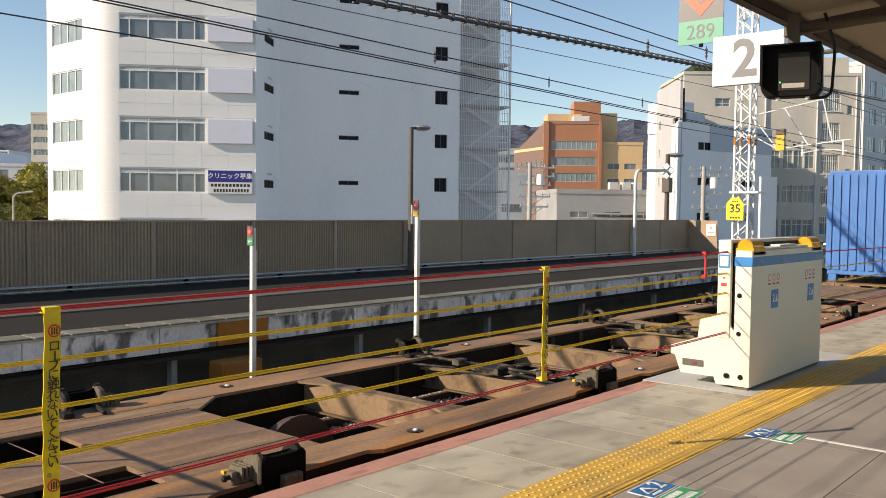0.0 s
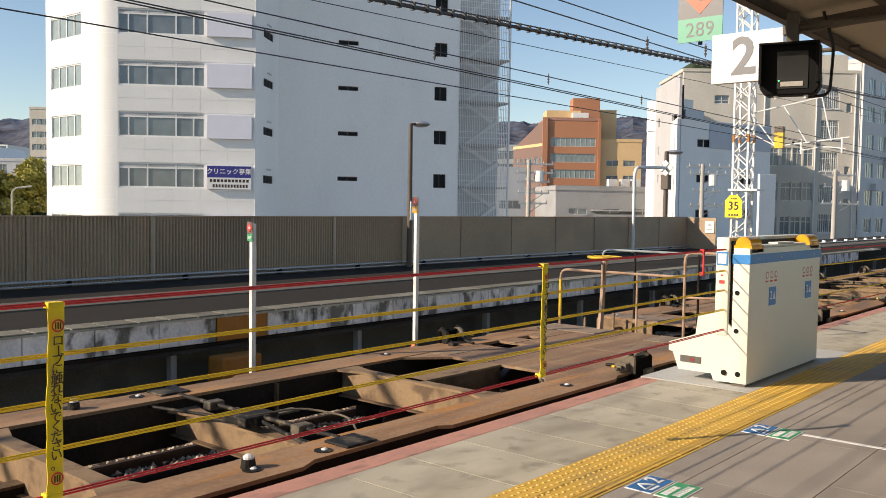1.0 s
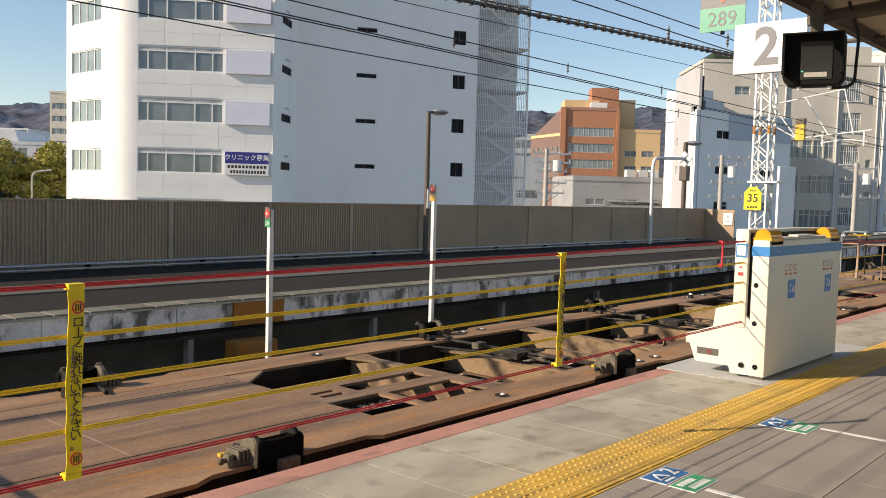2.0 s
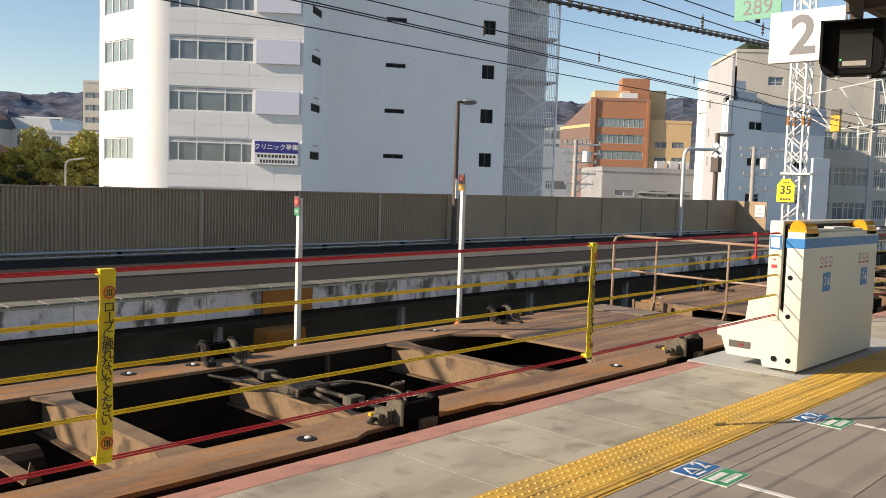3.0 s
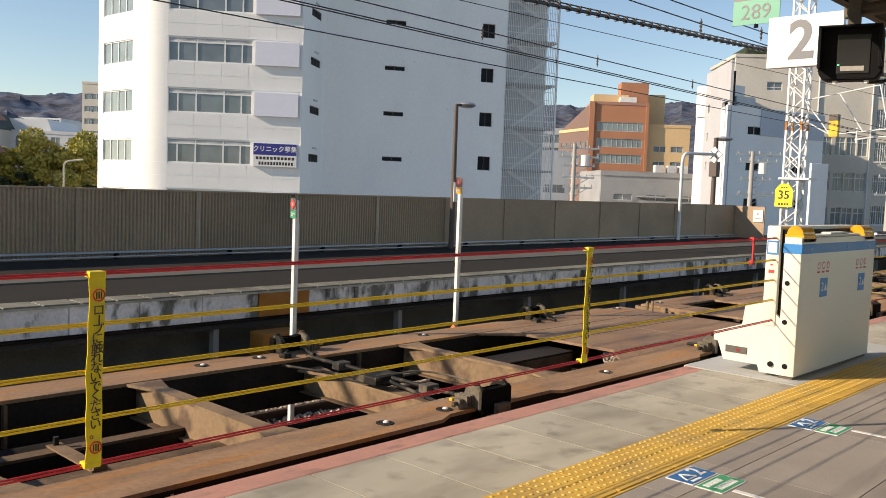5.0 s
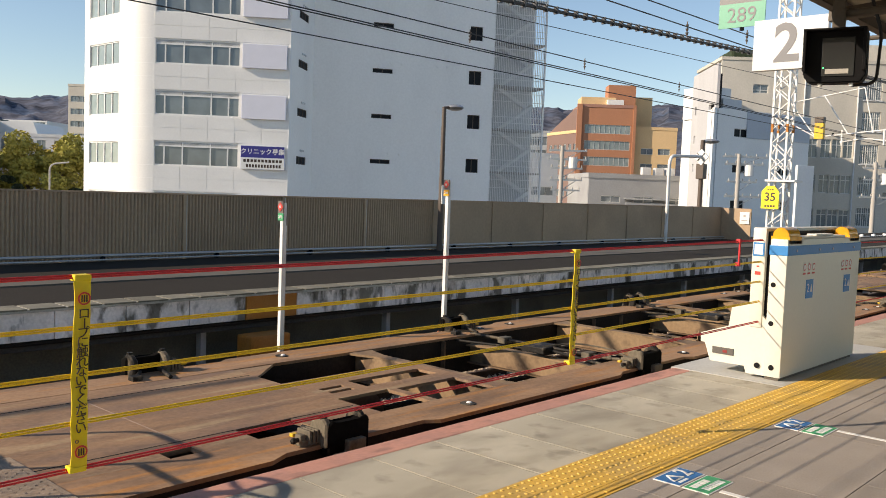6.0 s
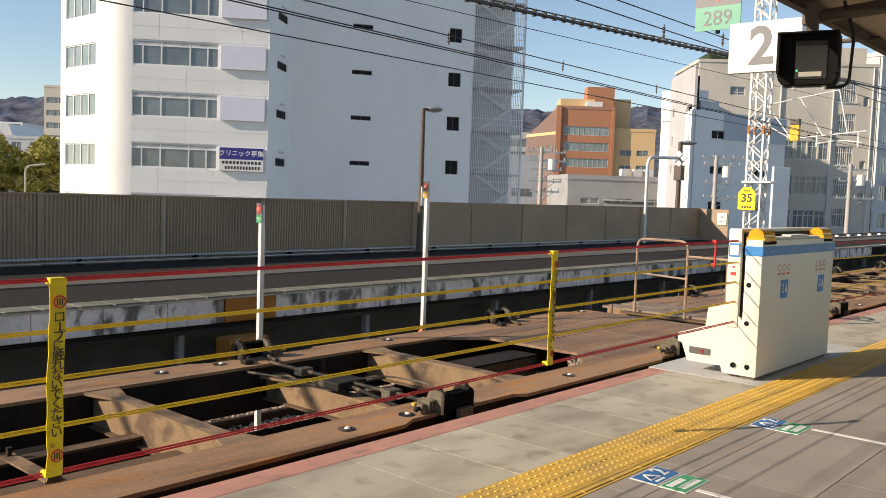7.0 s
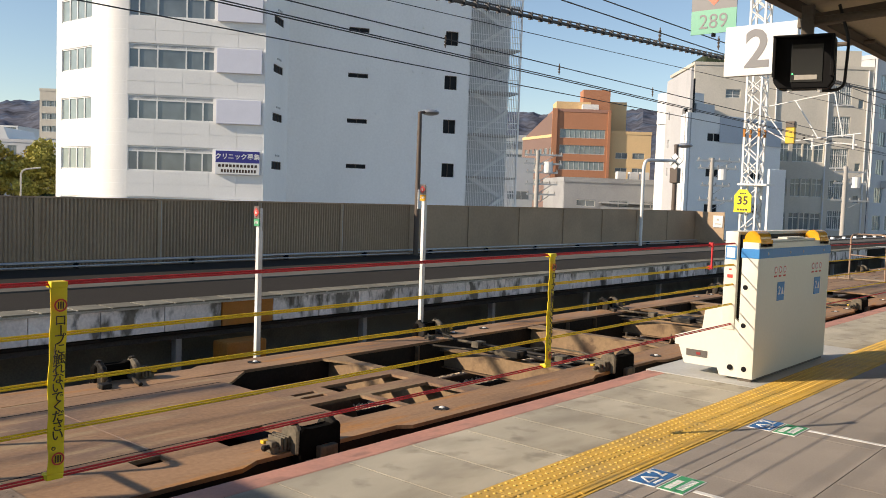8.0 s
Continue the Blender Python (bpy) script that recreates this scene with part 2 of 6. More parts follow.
M["leaf"] = surf("olive leaves", (0.36, 0.33, 0.07), 0.7, vary=0.4, fine=3, coarse=0.5, bump=0, stain=(0.46, 0.36, 0.07), amt=0.8, sscale=0.3)
M["leaf_dark"] = surf("dark evergreen leaves", (0.03, 0.045, 0.02), 0.7, vary=0.4, fine=3, coarse=0.5, bump=0)
M["bark"] = surf("bark", (0.12, 0.09, 0.06), 0.9, vary=0.3, bump=0.4)
# aerial haze is mixed into the hillside colour as blue
M["hill"] = surf("haze-blue wooded hillside", (0.1, 0.105, 0.13), 0.95, vary=0.75, fine=0.06, coarse=0.02, bump=0, stain=(0.07, 0.1, 0.155), amt=0.9, sscale=0.012, spec=0.05)
M["sleeper"] = surf("dirty sleeper", (0.13, 0.105, 0.085), 0.95, vary=0.3, bump=0.2, spec=0.1)
M["dull_brown"] = surf("dull brown cladding", (0.2, 0.13, 0.11), 0.8, vary=0.1, fine=4, coarse=0.2, bump=0.03)
M["ground"] = surf("city ground", (0.24, 0.23, 0.21), 0.9, vary=0.2, fine=0.8, coarse=0.05, bump=0)
M["wire"] = surf("weathered wire", (0.05, 0.05, 0.055), 0.5, 0.4, vary=0.1, bump=0)
M["lamp_brown"] = surf("brown lamp post", (0.1, 0.075, 0.06), 0.5, vary=0.1, bump=0.02)
M["concrete_pole"] = surf("concrete pole", (0.42, 0.4, 0.37), 0.85, vary=0.12, coarse=1, bump=0.1)


# ---- mesh tools ----
def box(bm, x0, x1, y0, y1, z0, z1, bev=0.0):
    r = bmesh.ops.create_cube(bm, size=1.0, matrix=Matrix.LocRotScale(((x0 + x1) / 2, (y0 + y1) / 2, (z0 + z1) / 2), None, (abs(x1 - x0), abs(y1 - y0), abs(z1 - z0))))
    if bev:
        es = {e for v in r["verts"] for e in v.link_edges}
        bmesh.ops.bevel(bm, geom=list(es), offset=bev, segments=2, affect="EDGES", profile=0.6)
    return bm


def rod(bm, a, b, r, seg=10, r2=None):
    a, b = Vector(a), Vector(b)
    d = b - a
    m = Matrix.Translation((a + b) / 2) @ d.to_track_quat("Z", "Y").to_matrix().to_4x4()
    bmesh.ops.create_cone(bm, cap_ends=True, segments=seg, radius1=r, radius2=r if r2 is None else r2, depth=d.length, matrix=m)
    return bm


def ball(bm, c, r, seg=10, flat=1.0):
    bmesh.ops.create_uvsphere(bm, u_segments=seg, v_segments=max(4, seg // 2), radius=r, matrix=Matrix.LocRotScale(c, None, (1, 1, flat)))
    return bm


def pipe(bm, pts, r, seg=8):
    """A bent pipe swept through the points."""
    pts = [Vector(p) for p in pts]
    rings = []
    up = Vector((0.13, 0.31, 0.94))
    for i, p in enumerate(pts):
        t = (pts[min(i + 1, len(pts) - 1)] - pts[max(i - 1, 0)]).normalized()
        s = t.cross(up).normalized()
        q = s.cross(t)
        rings.append([bm.verts.new(p + r * (s * math.cos(k * math.tau / seg) + q * math.sin(k * math.tau / seg))) for k in range(seg)])
    for a, b in zip(rings, rings[1:]):
        for k in range(seg):
            bm.faces.new((a[k], a[(k + 1) % seg], b[(k + 1) % seg], b[k]))
    bm.faces.new(rings[0][::-1])
    bm.faces.new(rings[-1])
    return bm


def round_path(pts, r, n=4):
    """The points with their inner corners rounded."""
    pts = [Vector(p) for p in pts]
    out = [pts[0]]
    for a, b, c in zip(pts, pts[1:], pts[2:]):
        u, v = (a - b).normalized(), (c - b).normalized()
        for k in range(n + 1):
            s = k / n
            out.append((b + u * r) * (1 - s) ** 2 + 2 * s * (1 - s) * b + (b + v * r) * s * s)
    return out + [pts[-1]]


def prism(bm, poly, z0, z1, axis="z"):
    """A polygon carried from z0 to z1 along an axis."""
    def put(p, h):
        return {"z": (p[0], p[1], h), "y": (p[0], h, p[1]), "x": (h, p[0], p[1])}[axis]
    lo, hi = [bm.verts.new(put(p, z0)) for p in poly], [bm.verts.new(put(p, z1)) for p in poly]
    k = len(poly)
    bm.faces.new(lo)
    bm.faces.new(hi[::-1])
    for i in range(k):
        bm.faces.new((lo[i], hi[i], hi[(i + 1) % k], lo[(i + 1) % k]))
    return bm


def holed(bm, u0, u1, v0, v1, w0, w1, holes, axis="z"):
    """A plate with rectangular holes right through it."""
    us = sorted({u0, u1, *[c for h in holes for c in h[:2] if u0 < c < u1]})
    vs = sorted({v0, v1, *[c for h in holes for c in h[2:] if v0 < c < v1]})
    solid = {}
    for i in range(len(us) - 1):
        for j in range(len(vs) - 1):
            cu, cv = (us[i] + us[i + 1]) / 2, (vs[j] + vs[j + 1]) / 2
            solid[i, j] = not any(h[0] < cu < h[1] and h[2] < cv < h[3] for h in holes)
    cache = {}

    def vert(i, j, k):
        if (i, j, k) not in cache:
            u, v, w = us[i], vs[j], (w0, w1)[k]
            cache[i, j, k] = bm.verts.new({"z": (u, v, w), "y": (u, w, v), "x": (w, u, v)}[axis])
        return cache[i, j, k]
    for (i, j), s in solid.items():
        if not s:
            continue
        for k in (0, 1):
            bm.faces.new((vert(i, j, k), vert(i + 1, j, k), vert(i + 1, j + 1, k), vert(i, j + 1, k)))
        for di, dj, a, b in ((-1, 0, (0, 0), (0, 1)), (1, 0, (1, 0), (1, 1)), (0, -1, (0, 0), (1, 0)), (0, 1, (0, 1), (1, 1))):
            if not solid.get((i + di, j + dj), False):
                bm.faces.new((vert(i + a[0], j + a[1], 0), vert(i + b[0], j + b[1], 0), vert(i + b[0], j + b[1], 1), vert(i + a[0], j + a[1], 1)))
    return bm


def mesh_of(name, bm, material, smooth=False):
    bmesh.ops.recalc_face_normals(bm, faces=bm.faces)
    me = bpy.data.meshes.new(name)
    bm.to_mesh(me)
    bm.free()
    me.materials.append(M[material] if isinstance(material, str) else material)
    if smooth:
        me.shade_smooth()
        me.set_sharp_from_angle(angle=radians(40))
    return me


def part(name, bm, material, parent=None, label="", at=None, smooth=False):
    """Links a bmesh as one mesh object under a thing or under a part."""
    ob = new(name, mesh_of(name, bm, material, smooth))
    if parent:
        ob.parent = parent
    if at is not None:
        ob.matrix_basis = at
    if label:
        tagged(ob, label)
    return ob


def again(ob, name, m, parent=None):
    """Another piece on the same mesh data."""
    o = new(name, ob.data)
    o.parent = parent or ob.parent
    o.matrix_basis = m
    return o


def thing(name, label, category, m=None, group="", kind=""):
    ob = new(name)
    ob.empty_display_size = 0.2
    if m is not None:
        ob.matrix_basis = m
    return tagged(ob, label, category, group, kind)


def text_part(words, size, material, parent, m, name="lettering", depth=0.0015, align="CENTER", bold=0.0):
    cu = bpy.data.curves.new(name, "FONT")
    cu.offset = bold
    cu.body, cu.size, cu.extrude, cu.align_x, cu.align_y, cu.resolution_u = words, size, depth, align, "CENTER", 3
    tmp = new("tmp", cu)
    bpy.context.view_layer.update()
    me = bpy.data.meshes.new_from_object(tmp.evaluated_get(bpy.context.evaluated_depsgraph_get()))
    bpy.data.objects.remove(tmp)
    me.materials.clear()
    me.materials.append(M[material])
    ob = new(name, me)
    ob.parent = parent
    ob.matrix_basis = m
    return ob


B = bmesh.new


# ---- ground, viaduct, tracks ----
GROUND_Z, BED_Z, RAIL_Z = -7.0, -1.42, -1.12
bm = B()
box(bm, -2500, 2500, -2500, 2500, GROUND_Z - 0.5, GROUND_Z)
tagged(part("ground", bm, "ground"), "grey city ground far below the viaduct", "ground", kind="structure")
bm = B()
box(bm, -90, 150, -14, 14.5, GROUND_Z, BED_Z)
tagged(part("viaduct", bm, "trackbed"), "grimy concrete viaduct deck carrying the tracks", "viaduct", kind="structure")

track = thing("track", "railway track with steel rails on concrete sleepers in ballast", "track", kind="structure")
bm = B()
box(bm, -60, 120, 0.12, 6.3, BED_Z, BED_Z + 0.14)
part("ballast_bed", bm, "ballast", track)
for cy in (1.65, 5.0):
    for s in (-0.5335, 0.5335):
        bm = B()
        y = cy + s
        for x0 in (-60,):
            box(bm, x0, 120, y - 0.06, y + 0.06, RAIL_Z - 0.15, RAIL_Z - 0.135)
            box(bm, x0, 120, y - 0.009, y + 0.009, RAIL_Z - 0.14, RAIL_Z - 0.03)
            box(bm, x0, 120, y - 0.0325, y + 0.0325, RAIL_Z - 0.04, RAIL_Z, 0.006)
        part("rail", bm, "rail_rust", track)
bm = B()
prism(bm, [(-1.0, -0.12), (1.0, -0.12), (0.98, 0.0), (-0.98, 0.0)], -0.11, 0.11, "x")
sl = part("sleeper", bm, "sleeper", track, at=pose(-20, 1.65, RAIL_Z - 0.155))
for i in range(1, 90):
    again(sl, "sleeper", pose(-20 + i * 0.62, 1.65, RAIL_Z - 0.155))

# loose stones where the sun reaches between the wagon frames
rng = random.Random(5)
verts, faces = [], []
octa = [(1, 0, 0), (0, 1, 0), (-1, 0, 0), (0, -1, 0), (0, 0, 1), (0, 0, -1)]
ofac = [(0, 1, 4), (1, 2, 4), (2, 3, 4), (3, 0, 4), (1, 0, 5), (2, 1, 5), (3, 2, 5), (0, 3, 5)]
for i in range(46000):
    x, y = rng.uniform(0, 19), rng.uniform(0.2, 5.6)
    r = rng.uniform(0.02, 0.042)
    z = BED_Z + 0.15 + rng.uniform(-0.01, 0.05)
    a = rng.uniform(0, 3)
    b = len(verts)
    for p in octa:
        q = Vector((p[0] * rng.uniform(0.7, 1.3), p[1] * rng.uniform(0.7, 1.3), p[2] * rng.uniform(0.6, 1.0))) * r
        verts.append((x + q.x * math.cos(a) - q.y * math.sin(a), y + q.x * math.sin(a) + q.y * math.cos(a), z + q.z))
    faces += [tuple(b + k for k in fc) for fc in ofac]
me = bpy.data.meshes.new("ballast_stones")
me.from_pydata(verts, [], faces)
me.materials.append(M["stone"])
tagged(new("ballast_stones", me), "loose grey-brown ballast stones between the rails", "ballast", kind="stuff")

# ---- near platform body ----
platform = thing("platform", "station platform of concrete with pink edge and yellow tactile strip", "platform", kind="structure")
bm = B()
box(bm, -40, 90, -9.5, -0.05, BED_Z, -0.05)
part("platform_body", bm, "trackbed", platform)
bm = B()
box(bm, -40, 90, -9.5, -0.02, -0.05, -0.003)
part("bedding", bm, "joint", platform)
bm = B()
box(bm, -40, 7.33, -0.185, 0.0, -0.16, 0.0, 0.012)
part("edge_strip", bm, "pink", platform, "pink painted platform edge")
bm = B()
box(bm, 10.3, 90, -0.185, 0.0, -0.16, 0.0, 0.012)
part("edge_strip", bm, "pink", platform, "pink painted platform edge")
bm = B()
holed(bm, 7.334, 10.296, -1.017, 0.02, -0.16, 0.004, [])
part("gate_pad", bm, "pad", platform, "pale concrete pad under the gate")
# painted lane lines
for x in (4.40, 6.22):
    bm = B()
    box(bm, x - 0.02, x + 0.02, -4.6, -1.83, 0.0, 0.003)
    part("lane_line", bm, "white", platform)

# ---- far platform and sound barrier ----
far_platform = thing("far_platform", "disused far platform with stained white edge blocks", "platform", kind="structure")
bm = B()
box(bm, -60, 110, 6.9, 12.6, -0.4, -0.02)
part("deck_slab", bm, "opp_dark", far_platform)
bm = B()
box(bm, -60, 110, 8.75, 9.75, -0.02, 0.004)
part("pale_walkway", bm, "opp_top", far_platform)
bm = B()
box(bm, -60, 110, 7.0, 7.15, BED_Z, -0.4)
part("back_wall", bm, surf("old retaining concrete", (0.17, 0.155, 0.12), 0.95, vary=0.3, coarse=1.2, bump=0.2, stain=(0.07, 0.065, 0.055), amt=0.7, spec=0.1), far_platform)
bm = B()
box(bm, -60, 110, 6.62, 7.0, -0.52, -0.40)
part("edge_beam", bm, "trackbed", far_platform)
bm = B()
box(bm, -0.045, 0.045, -0.06, 0.06, -1.0, 0.0, 0.008)
ps = part("platform_post", bm, "concrete_pole", far_platform, at=pose(-7.6, 6.78, -0.42))
for i in range(1, 24):
    again(ps, "platform_post", pose(-7.6 + i * 3.55, 6.78, -0.42))
bm = B()
rod(bm, (-60, 6.60, -0.43), (110, 6.60, -0.43), 0.025, 8)
part("cable_pipe", bm, "under", far_platform)
bm = B()
box(bm, 6.99, 7.67, 6.15, 6.5, -1.4, -0.56, 0.04)
cab = tagged(part("track_cabinet", bm, "orange"), "faded orange metal cabinet beside the track", "cabinet")

barrier = thing("sound_barrier", "long brown corrugated sound barrier wall with steel posts", "barrier", kind="structure")
PITCH = 2.455
bm = B()
n = 96
prof = []
for k in range(n + 1):
    x = 0.03 + (PITCH - 0.06) * k / n
    prof.append((x, 0.0 if k % 3 else 0.03))
prism(bm, prof + [(PITCH - 0.03, 0.06), (0.03, 0.06)], 0.02, 1.27)
pn = part("barrier_panel", bm, "barrier", barrier, at=pose(-12.68, 12.0, 0))
bm = B()
prism(bm, [(0.03, 0.0), (PITCH - 0.03, 0.0), (PITCH - 0.03, 0.06), (0.03, 0.06)], 0.02, 1.27)
pf = part("barrier_panel", bm, "barrier", barrier, "smooth panel", at=pose(-12.68 + 12 * PITCH, 12.0, 0))
bm = B()
box(bm, -0.035, 0.035, -0.03, 0.09, -0.05, 1.30, 0.006)
pp = part("barrier_post", bm, "barrier", barrier, at=pose(-12.68, 12.0, 0))
bm = B()
box(bm, 0, PITCH, -0.02, 0.08, 1.27, 1.30)
pc = part("barrier_cap", bm, "barrier", barrier, at=pose(-12.68, 12.0, 0))
END_X = -12.68 + 19.55 * PITCH
for i in range(1, 19):
    x = -12.68 + i * PITCH
    if i != 12:
        again(pn if i < 12 else pf, "barrier_panel", pose(x, 12.0, 0))
    again(pp, "barrier_post", pose(x, 12.0, 0))
    again(pc, "barrier_cap", pose(x, 12.0, 0))
again(pp, "barrier_post", pose(-12.68 + 19 * PITCH, 12.0, 0))
# thin pale slivers drawn as bright lines at some joints
js = part("joint_strip", box(B(), 0.036, 0.05, -0.028, 0.0, 0.0, 1.26), "steel", barrier, "thin pale strip at a panel joint", at=pose(-12.68 + 11 * PITCH, 12.0, 0))
for i in (-1, 1, 3, 4, 6, 7, 9, 10):
    again(js, "joint_strip", pose(-12.68 + i * PITCH, 12.0, 0))
for i in range(1, 12):
    again(pn, "barrier_panel", pose(-12.68 - i * PITCH, 12.0, 0))
    again(pp, "barrier_post", pose(-12.68 - i * PITCH, 12.0, 0))
    again(pc, "barrier_cap", pose(-12.68 - i * PITCH, 12.0, 0))
bm = B()
box(bm, 34.0, 34.06, 10.75, 12.05, 0.0, 1.28)
part("end_panel", bm, "barrier", barrier)
pipes = thing("conduit", "grey steel conduits clamped along the foot of the barrier", "pipe")
for y, z, r in ((11.88, 0.10, 0.03), (11.78, 0.03, 0.018)):
    bm = B()
    rod(bm, (-35, y, z), (34, y, z), r, 10)
    part("pipe", bm, "steel", pipes)
bm = B()
box(bm, -0.02, 0.02, -0.1, 0.05, -0.02, 0.09, 0.006)
cl = part("clamp", bm, "black", pipes, at=pose(-12, 11.88, 0))
for i in range(1, 20):
    again(cl, "clamp", pose(-12 + i * 2.455, 11.88, 0))
notice = thing("notice", "small white notice board on the barrier end", "sign", pose(33.97, 11.0, 0.9))
bm = B()
box(bm, -0.01, 0.01, -0.2, 0.2, -0.24, 0.24, 0.004)
part("board", bm, "white", notice)
bm = B()
box(bm, -0.014, -0.011, -0.05, 0.05, 0.04, 0.12)
box(bm, -0.014, -0.011, -0.12, 0.12, -0.12, -0.08)
part("print_bar", bm, "concrete_pole", notice)


# ---- stop position poles between the tracks ----
def stop_pole(x, y, top, second, label):
    t = thing("stop_marker_pole", label, "pole", pose(x, y, RAIL_Z), "stop marker poles")
    h = top - RAIL_Z
    bm = B()
    box(bm, -0.024, 0.024, -0.024, 0.024, -0.2, h - 0.02, 0.005)
    part("post", bm, "white_steel", t)
    bm = B()
    box(bm, 0.025, 0.034, -0.02, 0.02, -0.1, h - 0.26)
    part("back_channel", bm, "steel", t)
    bm = B()
    box(bm, -0.038, -0.026, -0.045, 0.045, h - 0.125, h)
    p = part("number_plate", bm, plain("grey plate", (0.16, 0.12, 0.11), 0.5), t)
    bm = B()
    rod(bm, (-0.034, 0, h - 0.062), (-0.044, 0, h - 0.062), 0.048, 4)
    part("diamond", bm, "red", p)
    text_part("6", 0.055, "white", p, pose(-0.046, 0, h - 0.062, 90, 0, -90))
    bm = B()
    box(bm, -0.038, -0.026, -0.045, 0.045, h - 0.205, h - 0.13)
    q = part("car_plate", bm, second, t)
    text_part("289", 0.045, "white", q, pose(-0.04, 0, h - 0.168, 90, 0, -90))
    bm = B()
    box(bm, -0.12, 0.12, -0.12, 0.12, -0.32, 0.0, 0.02)
    part("footing", bm, "concrete_pole", t)
    return t


stop_pole(5.58, 3.62, 1.38, "green_sign", "white stop marker pole with red diamond and green plate")
stop_pole(8.13, 3.62, 1.69, "amber", "taller white stop marker pole with red diamond and yellow plate")
bm = B()
prism(bm, [(-0.14, 0.0), (0.0, -0.16), (0.14, 0.0), (0.0, 0.16)], -0.015, 0.0, "x")
mk = tagged(part("limit_marker", bm, plain("faded orange red", (0.75, 0.2, 0.07), 0.6), at=pose(7.98, 3.50, -0.30)), "small orange diamond marker on a short stake by the pole", "marker")
bm = B()
box(bm, 0.001, 0.02, -0.02, 0.02, -1.2, -0.05)
part("stake", bm, "steel", mk)
text_part("8", 0.15, "ink", mk, pose(-0.017, 0, 0, 90, 0, -90))


# ---- rope gate ----
def rope_gate(x, y):
    g = thing("rope_gate", "cream platform rope gate with blue band and amber lamps", "platform gate", pose(x, y, 0))
    bm = B()
    box(bm, 0.0, 1.92, -0.05, 0.10, 0.03, 1.24, 0.012)
    body = part("cabinet", bm, "gate", g, smooth=True)
    bm = B()
    box(bm, 0.02, 1.9, -0.03, 0.09, 0.0, 0.035)
    part("plinth", bm, "roof_steel", g)
    bm = B()
    box(bm, -0.006, 1.926, -0.056, 0.106, 1.10, 1.185, 0.004)
    part("band", bm, "gate_blue", g, "blue band")
    bm = B()
    box(bm, 0.04, 1.88, 0.10, 0.14, 0.05, 1.30)
    part("rope_slot", bm, "black", g, "black rope guide slot")
    bm = B()
    box(bm, 0.0, 1.92, 0.14, 0.26, 0.45, 1.33, 0.012)
    part("track_panel", bm, "gate", g, smooth=True)
    bm = B()
    prism(bm, [(0.02, 0.03), (0.26, 0.03), (0.28, 0.09), (0.60, 0.09), (0.66, 0.25), (0.70, 0.255), (0.70, 0.335), (0.44, 0.43), (0.42, 0.60), (0.24, 0.66), (0.10, 0.52), (0.02, 0.48)][::-1], 0.012, 0.52, "x")
    part("foot_housing", bm, "gate", g)
    # flat dark plate: the slot and its shade are only coloured on
    bm = B()
    box(bm, 0.004, 0.012, 0.38, 0.58, 0.165, 0.225)
    rc = part("recess", bm, "joint", g)
    bm = B()
    box(bm, 0.0, 0.004, 0.44, 0.48, 0.182, 0.206)
    part("release_handle", bm, plain("dark red handle", (0.25, 0.02, 0.02), 0.5), rc)
    for xx in (0.17, 1.72):
        bm = B()
        bmesh.ops.create_cone(bm, cap_ends=True, segments=20, radius1=0.07, radius2=0.07, depth=0.26, matrix=pose(xx, 0.03, 1.27, 0, 90, 0))
        box(bm, xx - 0.14, xx + 0.14, -0.05, 0.11, 1.2, 1.262)
        part("warning_lamp", bm, "amber", g, "amber warning lamp", smooth=True)
    bm = B()
    box(bm, 0.35, 1.5, -0.035, 0.085, 1.24, 1.262, 0.008)
    box(bm, 0.75, 1.2, -0.02, 0.07, 1.262, 1.278, 0.004)
    part("lid", bm, "gate", g)
    for z in (1.16, 0.84, 0.50):
        bm = B()
        rod(bm, (-0.004, 0.055, z), (0.0, 0.055, z), 0.022, 14)
        part("sensor", bm, "black", g)
    for yy in (0.03, 0.16):
        bm = B()
        rod(bm, (-0.004, yy, 0.115), (0.012, yy, 0.115), 0.024, 14)
        part("sensor", bm, "black", g)
    bm = B()
    box(bm, -0.004, 0.0, 0.15, 0.25, 1.08, 1.2)
    fr = part("notice_frame", bm, "gate_blue", g)
    bm = B()
    box(bm, -0.006, -0.004, 0.162, 0.238, 1.095, 1.185)
    part("notice_sheet", bm, "white", fr)
    for z, s in ((0.99, 0.012), (0.93, 0.025)):
        bm = B()
        box(bm, -0.003, 0.0, 0.2 - s, 0.2 + s, z - s * 0.6, z + s * 0.6)
        part("print", bm, "red", g)
    for x0 in (0.42, 1.42):
        for k in range(3):
            bm = B()
            bmesh.ops.create_cone(bm, cap_ends=True, segments=16, radius1=0.036, radius2=0.036, depth=0.003, matrix=pose(x0 + k * 0.11, -0.0515, 0.985, 90, 0, 0))
            s = part("sticker", bm, "white", g)
            for r0, r1 in ((0.024, 0.033),):
                bm = B()
                for q in range(16):
                    a0, a1 = q * math.tau / 16, (q + 1) * math.tau / 16
                    vs = [bm.verts.new((x0 + k * 0.11 + r * math.cos(a), -0.0535, 0.985 + r * math.sin(a))) for r, a in ((r0, a0), (r1, a0), (r1, a1), (r0, a1))]
                    bm.faces.new(vs)
                bmesh.ops.remove_doubles(bm, verts=bm.verts, dist=1e-5)
                part("ring", bm, "red", s)
            bm = B()
            box(bm, x0 + k * 0.11 - 0.03, x0 + k * 0.11 + 0.03, -0.0525, -0.05, 0.92, 0.935)
            part("caption_bar", bm, "red", g)
        bm = B()
        box(bm, x0 + 0.06, x0 + 0.23, -0.054, -0.05, 0.70, 0.87)
        s = part("door_sign", bm, "gate_blue", g)
